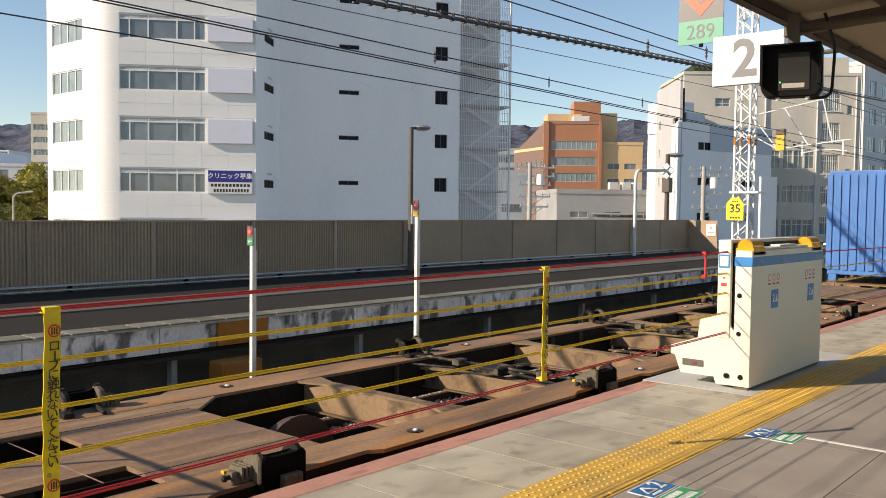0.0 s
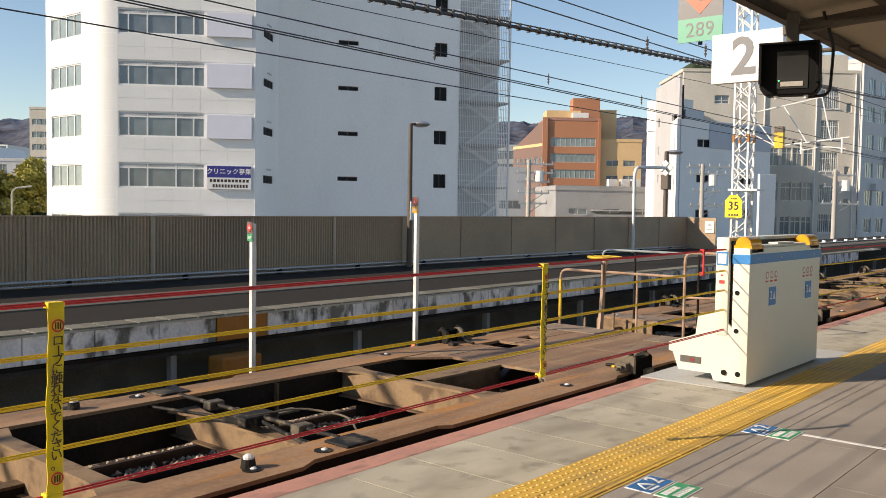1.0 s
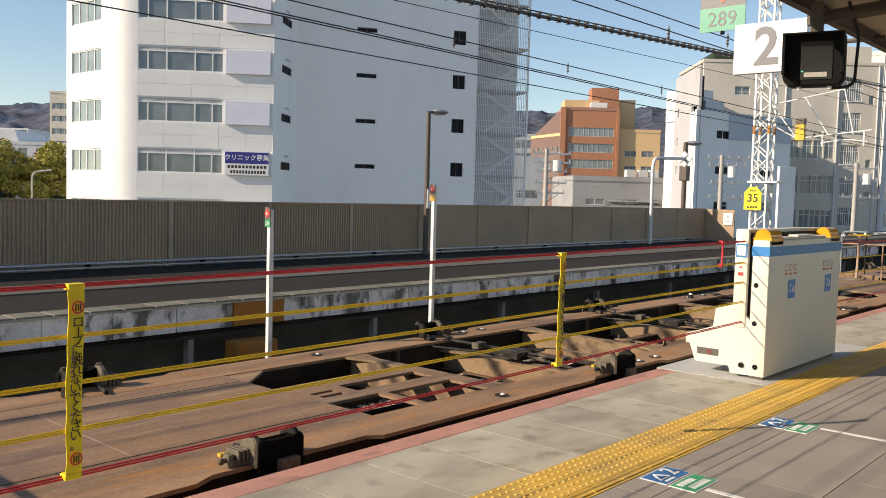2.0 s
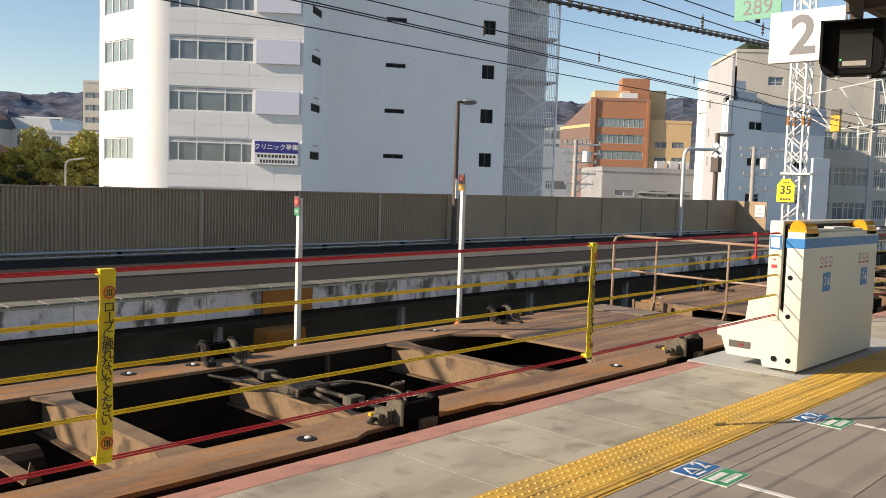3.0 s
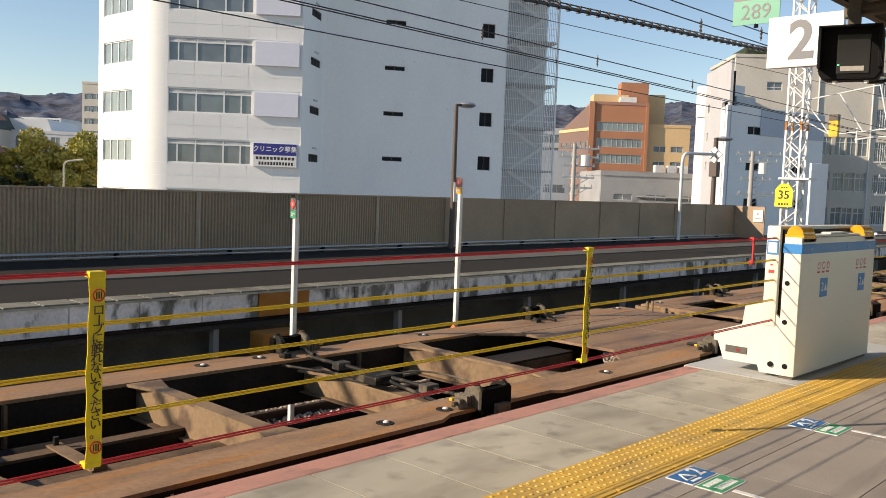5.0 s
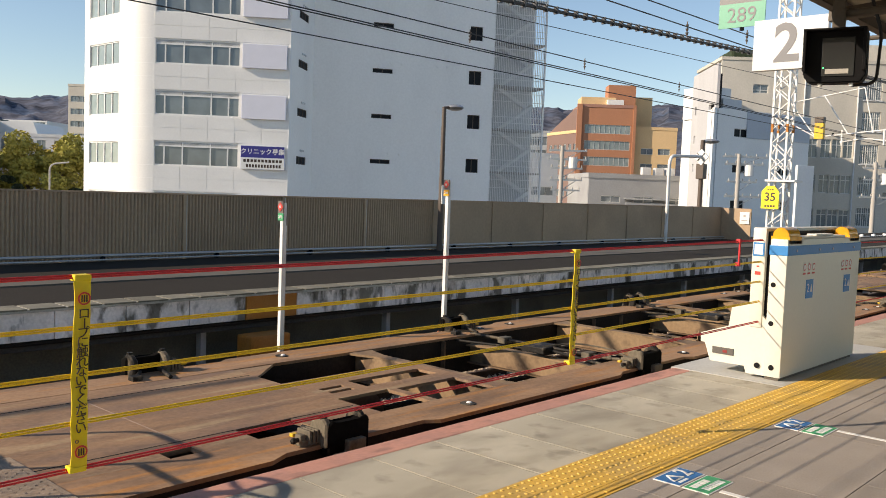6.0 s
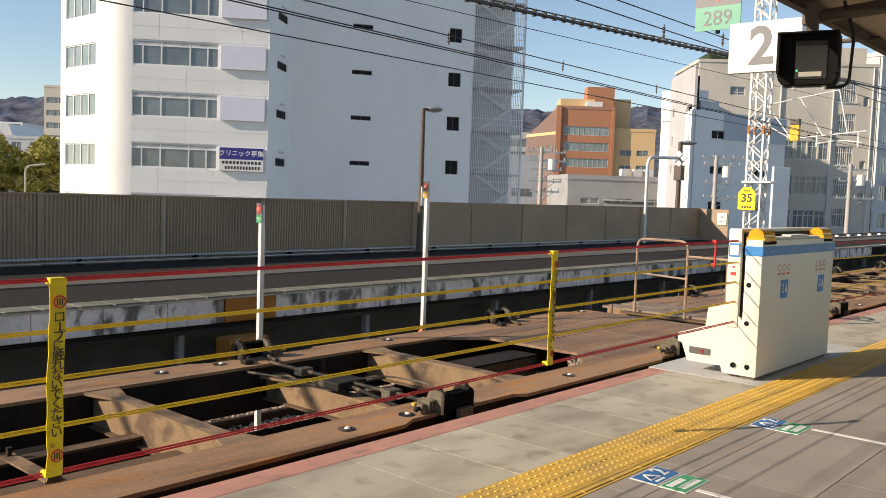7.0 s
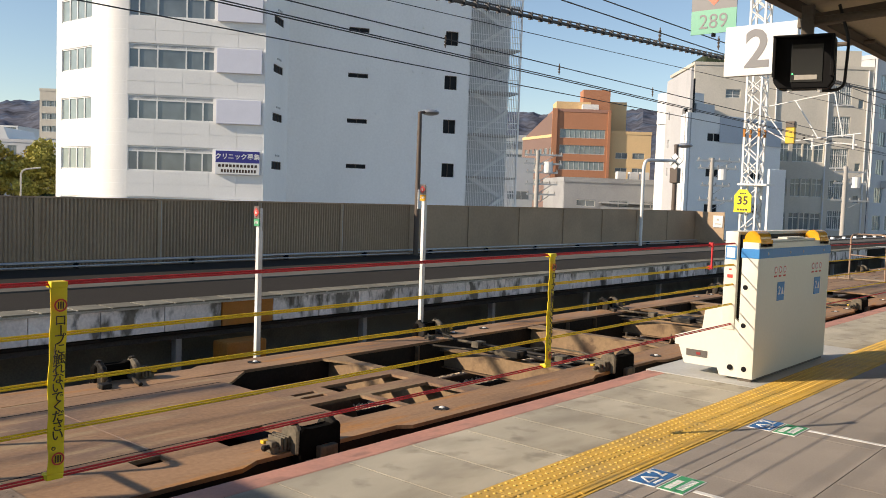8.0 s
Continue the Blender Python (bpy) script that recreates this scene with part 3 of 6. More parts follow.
        text_part("2", 0.11, "white", s, pose(x0 + 0.105, -0.0555, 0.79, 90))
        bm = B()
        prism(bm, [(x0 + 0.15, 0.755), (x0 + 0.21, 0.755), (x0 + 0.18, 0.825)], -0.057, -0.054, "y")
        part("triangle", bm, "white", s)
    for zz in (1.212,):
        bm = B()
        box(bm, 0.08, 0.16, -0.053, -0.05, zz, zz + 0.012)
        box(bm, 1.6, 1.7, -0.053, -0.05, zz, zz + 0.012)
        part("vent", bm, "black", g)
    for xx in (0.2, 0.75, 1.1, 1.7):
        bm = B()
        rod(bm, (xx, -0.061, 1.14), (xx, -0.056, 1.14), 0.012, 8)
        part("bolt", bm, "steel", g)
    return g


rope_gate(7.5, -0.87)

# ropes
ROPES = ((1.185, 1.225, "rope_r"), (1.0, 1.035, "rope_y"), (0.826, 0.86, "rope_y"), (0.648, 0.685, "rope_y"), (0.484, 0.505, "rope_r"))
barrier_ropes = thing("rope_barrier", "taut red and yellow double ropes along the platform edge", "rope barrier")


def rope_z(k, x):
    z0, z1, _ = ROPES[k]
    s = (x + 4.0) / 11.7
    return z0 + (z1 - z0) * s - 0.012 * (1 - (2 * s - 1) ** 2)


for k in range(5):
    for dy in (-0.0046, 0.0046):
        bm = B()
        pipe(bm, [(x, -0.7 + dy, rope_z(k, x) + dy * 0.8) for x in np.linspace(-4, 7.7, 24)], 0.0042, 8)
        part("rope", bm, ROPES[k][2], barrier_ropes, smooth=True)
for xx in (7.0,):
    bm = B()
    box(bm, xx - 0.01, xx + 0.01, -0.72, -0.708, rope_z(1, xx) - 0.01, rope_z(0, xx) + 0.01, 0.003)
    box(bm, xx - 0.016, xx + 0.016, -0.722, -0.685, rope_z(0, xx) - 0.014, rope_z(0, xx) + 0.02, 0.004)
    box(bm, xx - 0.016, xx + 0.016, -0.722, -0.685, rope_z(1, xx) - 0.018, rope_z(1, xx) + 0.014, 0.004)
    part("rope_spacer", bm, "rope_r", barrier_ropes, "red plastic spacer clip")


def warning_sash(x, words):
    t = thing("warning_sash", "yellow vinyl warning sash hung over the ropes", "warning sash", pose(x, -0.7, 0), "rope sashes")
    zt, zb = rope_z(0, x) - 0.004, rope_z(4, x) + 0.004
    bm = B()
    N = 44
    rows = []
    for i in range(N + 1):
        s = i / N
        z = zt + (zb - zt) * s
        bow = 0.002 * math.sin(s * 25.1) + 0.001 * math.sin(s * 61)
        sway = -0.010 * s + 0.0022 * math.sin(s * 9.0) + 0.0008 * math.sin(s * 23)
        wd = 0.030 + 0.0012 * math.sin(s * 25.1 + 1.2)
        rows.append([(-wd + sway, -0.018 + bow), (-wd * 0.35 + sway, -0.022 + bow), (wd * 0.35 + sway, -0.024 + bow), (wd + sway, -0.018 + bow), z])
    grid = []
    for th in (0.0, 0.004):
        grid.append([[bm.verts.new((p[0], p[1] + th, r[4])) for p in r[:4]] for r in rows])
    for gsheet in grid:
        for a, b in zip(gsheet, gsheet[1:]):
            for k in range(3):
                bm.faces.new((a[k], a[k + 1], b[k + 1], b[k]))
    for k in (0, 3):
        for i in range(N):
            bm.faces.new((grid[0][i][k], grid[0][i + 1][k], grid[1][i + 1][k], grid[1][i][k]))
    part("strip", bm, "sash", t, smooth=True)
    for z in (zt, zb):
        bm = B()
        box(bm, -0.032 - (0.012 if z < 0.8 else 0), 0.031 - (0.012 if z < 0.8 else 0), -0.026, 0.02, z - 0.012, z + 0.012, 0.006)
        part("hem", bm, "sash", t)
    if words:
        m = len(words)
        for i, ch in enumerate(words):
            s = 0.185 + 0.65 * i / (m - 1)
            r = rows[min(N, int(s * N))]
            yy = min(q[1] for q in r[:4]) - 0.006
            text_part(ch, 0.047, "ink", t, pose((r[0][0] + r[3][0]) / 2, yy, zt + (zb - zt) * s, 90, 90 if ch == "ー" else 0, 0), "character")
        for s in (0.105, 0.905):
            bm = B()
            zc = zt + (zb - zt) * s
            r = rows[int(s * N)]
            yy = min(q[1] for q in r[:4]) - 0.007
            xc = (r[0][0] + r[3][0]) / 2
            for q in range(20):
                a0, a1 = q * math.tau / 20, (q + 1) * math.tau / 20
                bm.faces.new([bm.verts.new((xc + rr * math.cos(a), yy, zc + rr * math.sin(a))) for rr, a in ((0.018, a0), (0.024, a0), (0.024, a1), (0.018, a1))])
            bmesh.ops.remove_doubles(bm, verts=bm.verts, dist=1e-5)
            part("red_ring", bm, "red", t)
            bm = B()
            for dx in (-0.009, 0.0, 0.009):
                box(bm, xc + dx - 0.0025, xc + dx + 0.0025, yy - 0.001, yy, zc - 0.013, zc + 0.013)
            part("symbol", bm, "ink", t)
    return t


warning_sash(1.43, "ロープに触れないでください。")
warning_sash(4.60, "ロープに触れないでください。")

# a further gate cabinet and its thin posts stand beyond, along the platform
for x in (11.6, 12.5):
    t = thing("rope_post", "thin yellow rope post on the platform beyond the gate", "post", pose(x + 2.0, -0.7, 0), "rope posts")
    bm = B()
    box(bm, -0.02, 0.02, -0.02, 0.02, 0.0, 1.15, 0.004)
    part("post", bm, "rail_yellow", t)
    bm = B()
    box(bm, -0.07, 0.07, -0.07, 0.07, 0.0, 0.02)
    part("foot", bm, "steel", t)
more = thing("rope_barrier", "ropes running on beyond the gate", "rope barrier")
for z, mname in ((1.16, "rope_r"), (0.98, "rope_y"), (0.81, "rope_y"), (0.64, "rope_y"), (0.5, "rope_r")):
    bm = B()
    pipe(bm, [(x, -0.7, z - 0.03 * (1 - (2 * (x - 9.42) / 11 - 1) ** 2)) for x in np.linspace(9.42, 20.4, 16)], 0.007, 6)
    part("rope", bm, mname, more)


# ---- floor signs ----
def floor_sign(x):
    t = thing("floor_sign", "blue and green boarding position stickers on the paving", "floor sign", pose(x, -1.48, 0), "floor signs")
    a = part("edge_sheet", box(B(), -0.15, 0.15, -0.165, 0.0, 0.0, 0.004), "white", t)
    part("blue_sheet", box(B(), -0.142, 0.142, -0.157, -0.008, 0.004, 0.006), "blue_sign", a)
    bm = B()
    for p, q in (((-0.11, -0.11), (-0.055, -0.035)), ((-0.055, -0.035), (0.0, -0.11)), ((0.0, -0.11), (-0.11, -0.11))):
        rod(bm, (p[0], p[1], 0.006), (q[0], q[1], 0.006), 0.006, 6)
    part("triangle", bm, "white", a)
    text_part("2", 0.15, "white", a, pose(0.075, -0.07, 0.007, 0, 0, 0), bold=0.002)
    for i in range(4):
        part("caption_bar", box(B(), -0.1 + i * 0.026, -0.082 + i * 0.026, -0.145, -0.128, 0.006, 0.008), "white", a)
    b = part("edge_sheet", box(B(), -0.155, 0.145, -0.335, -0.178, 0.0, 0.004), "white", t)
    part("green_sheet", box(B(), -0.147, 0.137, -0.327, -0.186, 0.004, 0.006), "green_sign", b)
    for i in range(4):
        part("caption_bar", box(B(), -0.12 + i * 0.045, -0.085 + i * 0.045, -0.245, -0.205, 0.006, 0.008), "white", b)
    for i in range(7):
        part("caption_bar", box(B(), -0.1 + i * 0.03, -0.08 + i * 0.03, -0.31, -0.265, 0.006, 0.008), "white", b)


floor_sign(4.45)
floor_sign(6.14)

# ---- canopy and what hangs from it ----
canopy = thing("canopy", "platform canopy of pale corrugated sheeting on dark steel", "canopy", kind="structure")
CX0, CX1, CY, CZ = -14.0, 70.0, -0.80, 3.36
bm = B()
k = int((CX1 - CX0) / 0.085)
prof = [(CX0 + i * 0.085, (0.03 if i % 2 else 0.0)) for i in range(k)]
lo = [(x, CZ + z) for x, z in prof]
vs0 = [bm.verts.new((x, CY, z + 0.06)) for x, z in lo]
vs1 = [bm.verts.new((x, -9.0, z + 0.75)) for x, z in lo]
vt0 = [bm.verts.new((x, CY, z + 0.066)) for x, z in lo]
vt1 = [bm.verts.new((x, -9.0, z + 0.756)) for x, z in lo]
for i in range(k - 1):
    bm.faces.new((vs0[i], vs0[i + 1], vs1[i + 1], vs1[i]))
    bm.faces.new((vt0[i], vt1[i], vt1[i + 1], vt0[i + 1]))
    bm.faces.new((vs0[i], vt0[i], vt0[i + 1], vs0[i + 1]))
part("roof_sheet", bm, "roof_under", canopy)
for i, y in enumerate((-0.92, -1.75, -2.6, -3.5, -5.0, -6.5, -8.0)):
    z = CZ + 0.05 + (CY - y) * 0.084
    bm = B()
    box(bm, CX0, CX1, y - 0.03, y + 0.03, z - 0.1, z)
    box(bm, CX0, CX1, y - 0.03, y + 0.06, z - 0.1, z - 0.09)
    part("purlin", bm, "roof_steel", canopy)
bm = B()
prism(bm, [(-0.85, CZ - 0.15), (-8.8, CZ + 0.35), (-8.8, CZ + 0.55), (-0.85, CZ - 0.05)], -0.05, 0.05, "x")
rf = part("rafter", bm, "roof_steel", canopy, at=pose(8.35, 0, 0.02))
for x in (-5.65, 1.35, 15.35, 22.35, 29.35, 36.35, 43.35):
    again(rf, "rafter", pose(x, 0, 0.02))
bm = B()
box(bm, -0.1, 0.1, -0.1, 0.1, 0.0, CZ + 0.1, 0.01)
cl = part("column", bm, "roof_steel", canopy, at=pose(15.35, -5.6, 0))
for x in (1.35, 22.35, 29.35, -5.65):
    again(cl, "column", pose(x, -5.6, 0))
# black monitor
mon = thing("monitor", "black weatherproof monitor hanging from the canopy", "monitor", pose(7.66, -1.155, 2.80, 0, -3, 14))
bm = B()
prism(bm, [(-0.24, 0.21), (0.24, 0.21), (0.245, -0.16), (0.2, -0.225), (-0.2, -0.225), (-0.245, -0.16)], -0.05, 0.2, "x")
bmesh.ops.bevel(bm, geom=list(bm.edges), offset=0.012, segments=2, affect="EDGES")
part("housing", bm, "black", mon)
for y in (-0.228, 0.228):
    bm = B()
    box(bm, -0.17, -0.04, y - 0.012, y + 0.012, -0.13, 0.21, 0.004)
    part("side_hood", bm, "black", mon)
bm = B()
box(bm, -0.18, -0.04, -0.24, 0.24, 0.2, 0.215, 0.004)
part("top_hood", bm, "black", mon)
bm = B()
box(bm, -0.058, -0.05, -0.15, 0.1, -0.17, 0.15, 0.003)
scr = part("screen", bm, plain("dark glass screen", (0.02, 0.02, 0.022), 0.15), mon)
bm = B()
box(bm, -0.064, -0.058, -0.11, 0.07, -0.15, -0.11, 0.002)
part("label_plate", bm, "concrete_pole", scr)
bm = B()
ball(bm, (-0.06, 0.085, -0.1), 0.007, 8)
part("pilot_lamp", bm, plain("green pilot", (0.05, 0.9, 0.25), 0.4, glow=2.0), scr)
bm = B()
box(bm, 0.1, 0.2, -0.05, 0.05, 0.2, 0.50, 0.005)
part("hanger", bm, "roof_steel", mon)
bm = B()
rod(bm, (0.16, -1.5, 0.47), (0.16, 0.06, 0.36), 0.035, 10)
part("cross_bar", bm, "roof_steel", mon)
bm = B()
pipe(bm, round_path([(0.2, -0.24, 0.5), (0.2, -0.33, 0.2), (0.2, -0.31, -0.22), (0.2, -0.12, -0.23)], 0.08, 5), 0.014, 8)
part("cable", bm, "hose", mon)
for y in (-0.13, 0.11):
    bm = B()
    rod(bm, (0.0, y, -0.25), (0.0, y, -0.222), 0.02, 10)
    part("foot_screw", bm, "white", mon)

# number board "2"
nb = thing("number_board", "white hanging board with a grey number two", "sign", pose(10.0, 0.15, 3.36))
bm = B()
box(bm, -0.04, 0.04, -0.42, 0.42, -0.29, 0.29, 0.01)
part("board", bm, "white", nb)
M["numeral"] = plain("grey numeral", (0.17, 0.17, 0.18), 0.5)
text_part("2", 0.6, "numeral", nb, pose(-0.042, 0.03, -0.01, 90, 0, -90), "numeral", bold=0.014)
for y in (-0.25, 0.25):
    bm = B()
    rod(bm, (0.06, y, -0.1), (0.06, y, 0.3), 0.012, 8)
    part("hanger_rod", bm, "steel", nb)
bm = B()
rod(bm, (0.06, 0.42, 0.0), (0.06, -1.2, 0.0), 0.025, 8)
part("support_bar", bm, "roof_steel", nb)
# green plate board
gb = thing("car_stop_board", "hanging plate, grey with red diamond over a green strip", "sign", pose(11.0, 1.2, 4.15, 0, 0, 0))
bm = B()
box(bm, -0.008, 0.008, -0.31, 0.31, -0.03, 0.45)
pl = part("upper_plate", bm, plain("dark grey plate", (0.13, 0.13, 0.14), 0.4), gb)
bm = B()
prism(bm, [(0.0, 0.02), (0.22, 0.24), (0.0, 0.46), (-0.22, 0.24)], -0.013, -0.008, "x")
part("diamond", bm, plain("orange red film", (0.65, 0.09, 0.03), 0.4), pl)
text_part("6", 0.24, "numeral", pl, pose(-0.015, 0.0, 0.26, 90, 0, -90))
bm = B()
box(bm, -0.008, 0.008, -0.31, 0.31, -0.34, -0.03)
gp = part("lower_plate", bm, plain("sea green film", (0.1, 0.36, 0.24), 0.4), gb)
text_part("289", 0.27, "numeral", gp, pose(-0.01, 0.0, -0.19, 90, 0, -90))
bm = B()
rod(bm, (0.02, 0, -0.38), (0.02, 0, -0.33), 0.03, 8)
part("clamp", bm, "black", gb)
bm = B()
rod(bm, (0.02, 0, -0.36), (0.02, 0, 0.62), 0.012, 6)
rod(bm, (0.02, 0, 0.6), (0.02, -2.3, 0.0), 0.014, 6)
part("hanger_rods", bm, "wire", gb)


# ---- catenary mast and wires ----
def lattice_mast(x, y, h, w):
    t = thing("catenary_mast", "white lattice steel catenary mast with orange band", "mast", pose(x, y, 0))
    for sx in (-1, 1):
        for sy in (-1, 1):
            bm = B()
            box(bm, sx * w / 2 - 0.03, sx * w / 2 + 0.03, sy * w / 2 - 0.03, sy * w / 2 + 0.03, -1.2, h)
            part("corner_angle", bm, "white_steel", t)
    step = 0.42
    for face in range(4):
        bm = B()
        for i in range(int(h / step)):
            z0, z1 = i * step, (i + 1) * step
            s = 1 if i % 2 else -1
            for q in (1, -1):
                a, b = (-s * q * w / 2, z0), (s * q * w / 2, z1)
                if q == -1 and i % 3:
                    continue
                P = [(a[0], -w / 2, a[1]), (w / 2, a[0], a[1]), (a[0], w / 2, a[1]), (-w / 2, a[0], a[1])][face]
                Q = [(b[0], -w / 2, b[1]), (w / 2, b[0], b[1]), (b[0], w / 2, b[1]), (-w / 2, b[0], b[1])][face]
                rod(bm, P, Q, 0.022, 6)
        tagged(part("lacing", bm, "white_steel", t), kind="stuff")
    for sx in (-1, 1):
        for sy in (-1, 1):
            part("orange_band", box(B(), sx * w / 2 - 0.034, sx * w / 2 + 0.034, sy * w / 2 - 0.034, sy * w / 2 + 0.034, 3.7, 3.95), "orange", t, "orange painted band")
    bm = B()
    box(bm, -w / 2 - 0.1, w / 2 + 0.1, -w / 2 - 0.35, w / 2 + 0.1, 2.2, 2.26)
    part("bracket_plate", bm, "white_steel", t)
    return t


mast = lattice_mast(26.7, 6.80, 12.0, 0.46)
bm = B()
for pts in ([(0, -0.2, 4.6), (0, -2.3, 4.95)], [(0, -0.2, 4.0), (0, -1.0, 3.55), (0, -3.1, 3.75)], [(0, -2.3, 4.95), (0, -2.6, 3.65)], [(0, -0.2, 4.6), (0, -1.0, 3.55)], [(0, -1.2, 4.75), (0, -1.9, 3.65)]):
    pipe(bm, pts, 0.02, 8)
part("cantilever", bm, "white_steel", mast)
bm = B()
pipe(bm, round_path([(0, -1.7, 3.4), (0, -2.4, 3.5), (0, -3.0, 3.42)], 0.2), 0.02, 6)
for y in (-1.75, -2.9):
    rod(bm, (0, y, 3.3), (0, y, 3.75), 0.03, 8)
part("steady_arm", bm, "white_steel", mast)
sp = thing("speed_sign", "yellow speed limit sign with black numerals", "sign", pose(26.35, 6.92, 1.69))
bm = B()
prism(bm, [(-0.27, -0.32), (0.27, -0.32), (0.27, 0.2), (0.12, 0.38), (-0.12, 0.38), (-0.27, 0.2)], -0.015, 0.015, "x")
part("plate", bm, plain("bright yellow enamel", (0.85, 0.72, 0.02), 0.45), sp)
text_part("35", 0.36, "ink", sp, pose(-0.017, 0, 0.03, 90, 0, -90), "numeral", bold=0.006)
for i in range(3):
    part("caption_bar", box(B(), -0.018, -0.015, -0.1 + i * 0.07, -0.05 + i * 0.07, 0.24, 0.28), "ink", sp)
for i in range(4):
    part("caption_bar", box(B(), -0.018, -0.015, -0.16 + i * 0.085, -0.1 + i * 0.085, -0.27, -0.21), "ink", sp)
bm = B()
box(bm, 0.015, 0.12, -0.03, 0.03, -0.3, 0.3)
part("bracket", bm, "steel", sp)
yb = thing("equipment_box", "small yellow box sign hanging beside the mast", "box", pose(26.7, 5.7, 3.75))
bm = B()
box(bm, -0.08, 0.08, -0.13, 0.13, -0.26, 0.22, 0.01)
part("box", bm, "rail_yellow", yb)
bm = B()
box(bm, -0.1, 0.1, -0.13, 0.13, 0.22, 0.4, 0.01)
part("hood", bm, "lamp_brown", yb)


def wires(name, label, runs, r):
    t = thing(name, label, "overhead wire", group="overhead wires")
    for pts in runs:
        bm = B()
        pipe(bm, pts, r, 6)
        part("wire", bm, "wire", t)
    return t


def run(y0, z0, y1, z1, x0=-30, x1=80, sag=0.0, n=24):
    return [(x0 + (x1 - x0) * i / n, y0 + (y1 - y0) * i / n, z0 + (z1 - z0) * i / n - sag * (1 - (2 * i / n - 1) ** 2)) for i in range(n + 1)]


wires("contact_wire", "black contact wire and messenger pair over the far track", [run(5.0, 4.0, 5.0, 3.84, -30, 60), run(5.0, 3.88, 5.0, 3.56, -30, 60), run(5.04, 3.86, 5.04, 3.54, -30, 60)], 0.0085)
wires("contact_wire", "black contact wire under the far pair", [run(5.0, 3.27, 5.0, 3.68, -30, 60)], 0.0075)
wires("contact_wire", "black contact wire over the near track", [run(1.65, 3.49, 1.65, 4.10, -30, 60), run(1.65, 3.58, 1.65, 4.35, -30, 60)], 0.0075)
wires("lineside_wire", "thin grey span wire", [run(8.0, 3.99, 8.0, 6.59, -30, 60)], 0.008)
fd = wires("feeder_cable", "thick black bundled feeder cable with ties", [run(6.9, 3.02, 6.9, 7.61, -30, 60)], 0.036)
bm = B()
for i in range(90):
    x = 4 + i * 0.36
    z = 3.02 + (x + 30) * 0.051
    box(bm, x - 0.02, x + 0.02, 6.85, 6.95, z - 0.06, z + 0.09)
tagged(part("tie", bm, "wire", fd), kind="stuff")
part("carrier", pipe(B(), [(x, 6.9, 3.10 + (x + 30) * 0.051) for x in np.linspace(-30, 60, 12)], 0.014, 6), "wire", fd)
for x, y, z in ((10.0, 5.0, 3.90), (13.1, 5.0, 3.89), (16.6, 5.0, 3.88), (10.4, 1.65, 3.74), (12.2, 1.65, 3.92)):
    t = thing("wire_hanger", "small insulator hanging on a wire", "insulator", pose(x, y, z), "wire insulators")
    bm = B()
    for q in range(3):
        rod(bm, (0, 0, 0.05 - q * 0.05), (0, 0, 0.02 - q * 0.05), 0.022, 8, 0.014)
    rod(bm, (0, 0, 0.09), (0, 0, -0.11), 0.008, 6)
    part("body", bm, "lamp_brown", t)

# portal at the far end of the wires
portal = thing("wire_portal", "steel portal that ends the overhead wires", "gantry", pose(60.0, 0, 0))
for y in (3.4, 8.4):
    part("column", rod(B(), (0.1, y, BED_Z), (0.1, y, 8.2), 0.14, 12), "steel", portal)
part("beam", box(B(), 0.0, 0.2, 0.8, 8.6, 7.9, 8.2), "steel", portal)
for y, z in ((1.65, 4.10), (5.0, 3.54), (6.9, 7.6), (8.0, 6.59)):
    part("drop_rod", rod(B(), (0, y, z - 0.02), (0.05, y, 7.95), 0.02, 6), "steel", portal)

# ---- lamps on the far platform ----
lamp = thing("street_lamp", "tall brown lamp post with a white disc head", "street lamp", pose(16.72, 11.7, 0), "lamp posts")
bm = B()
rod(bm, (0, 0, -0.02), (0, 0, 3.72), 0.075, 12, 0.055)
part("post", bm, "lamp_brown", lamp, smooth=True)
bm = B()
box(bm, -0.06, 0.06, -0.085, -0.065, 1.2, 1.7)
part("plate", bm, "white", lamp)
bm = B()
rod(bm, (0, 0, 3.70), (0.42, 0, 3.76), 0.035, 8)
part("arm", bm, "lamp_brown", lamp)
bm = B()
ball(bm, (0.4, 0, 3.74), 0.24, 16, 0.35)
part("head", bm, "steel", lamp, smooth=True)

wl = thing("street_lamp", "white bent lamp post with a square diamond sign", "street lamp", pose(28.85, 11.7, 0), "lamp posts")
bm = B()
pipe(bm, round_path([(0, 0, -0.02), (0, 0, 3.12), (2.5, 0, 3.22)], 0.35, 5), 0.06, 10)
part("post", bm, "white_steel", wl, smooth=True)
bm = B()
box(bm, 2.3, 2.36, -0.22, 0.22, -0.22, 0.22)
part("diamond_sign", bm, "white", wl, at=pose(0.15, 0, 3.2) @ Matrix.Translation((2.33, 0, 0)) @ pose(0, 0, 0, 45, 0, 0) @ Matrix.Translation((-2.33, 0, 0)))
bm = B()
for s in (-1, 1):
    rod(bm, (2.28, -0.15, s * 0.15), (2.28, 0.15, -s * 0.15), 0.012, 6)
part("cross_mark", bm, "black", wl, at=pose(0.15, 0, 3.2))
pl = thing("street_lamp", "dark lamp post with a small grey head", "street lamp", pose(32.7, 12.35, 0), "lamp posts")
bm = B()
rod(bm, (0, 0, -7), (0, 0, 3.95), 0.11, 10, 0.09)
part("post", bm, "lamp_brown", pl, smooth=True)
bm = B()
ball(bm, (0.7, 0, 3.95), 0.34, 12, 0.3)
rod(bm, (0, 0, 3.9), (0.6, 0, 3.95), 0.035, 8)
part("head", bm, "steel", pl)
bm = B()
box(bm, -0.16, 0.16, -0.16, 0.16, 2.4, 3.0, 0.02)
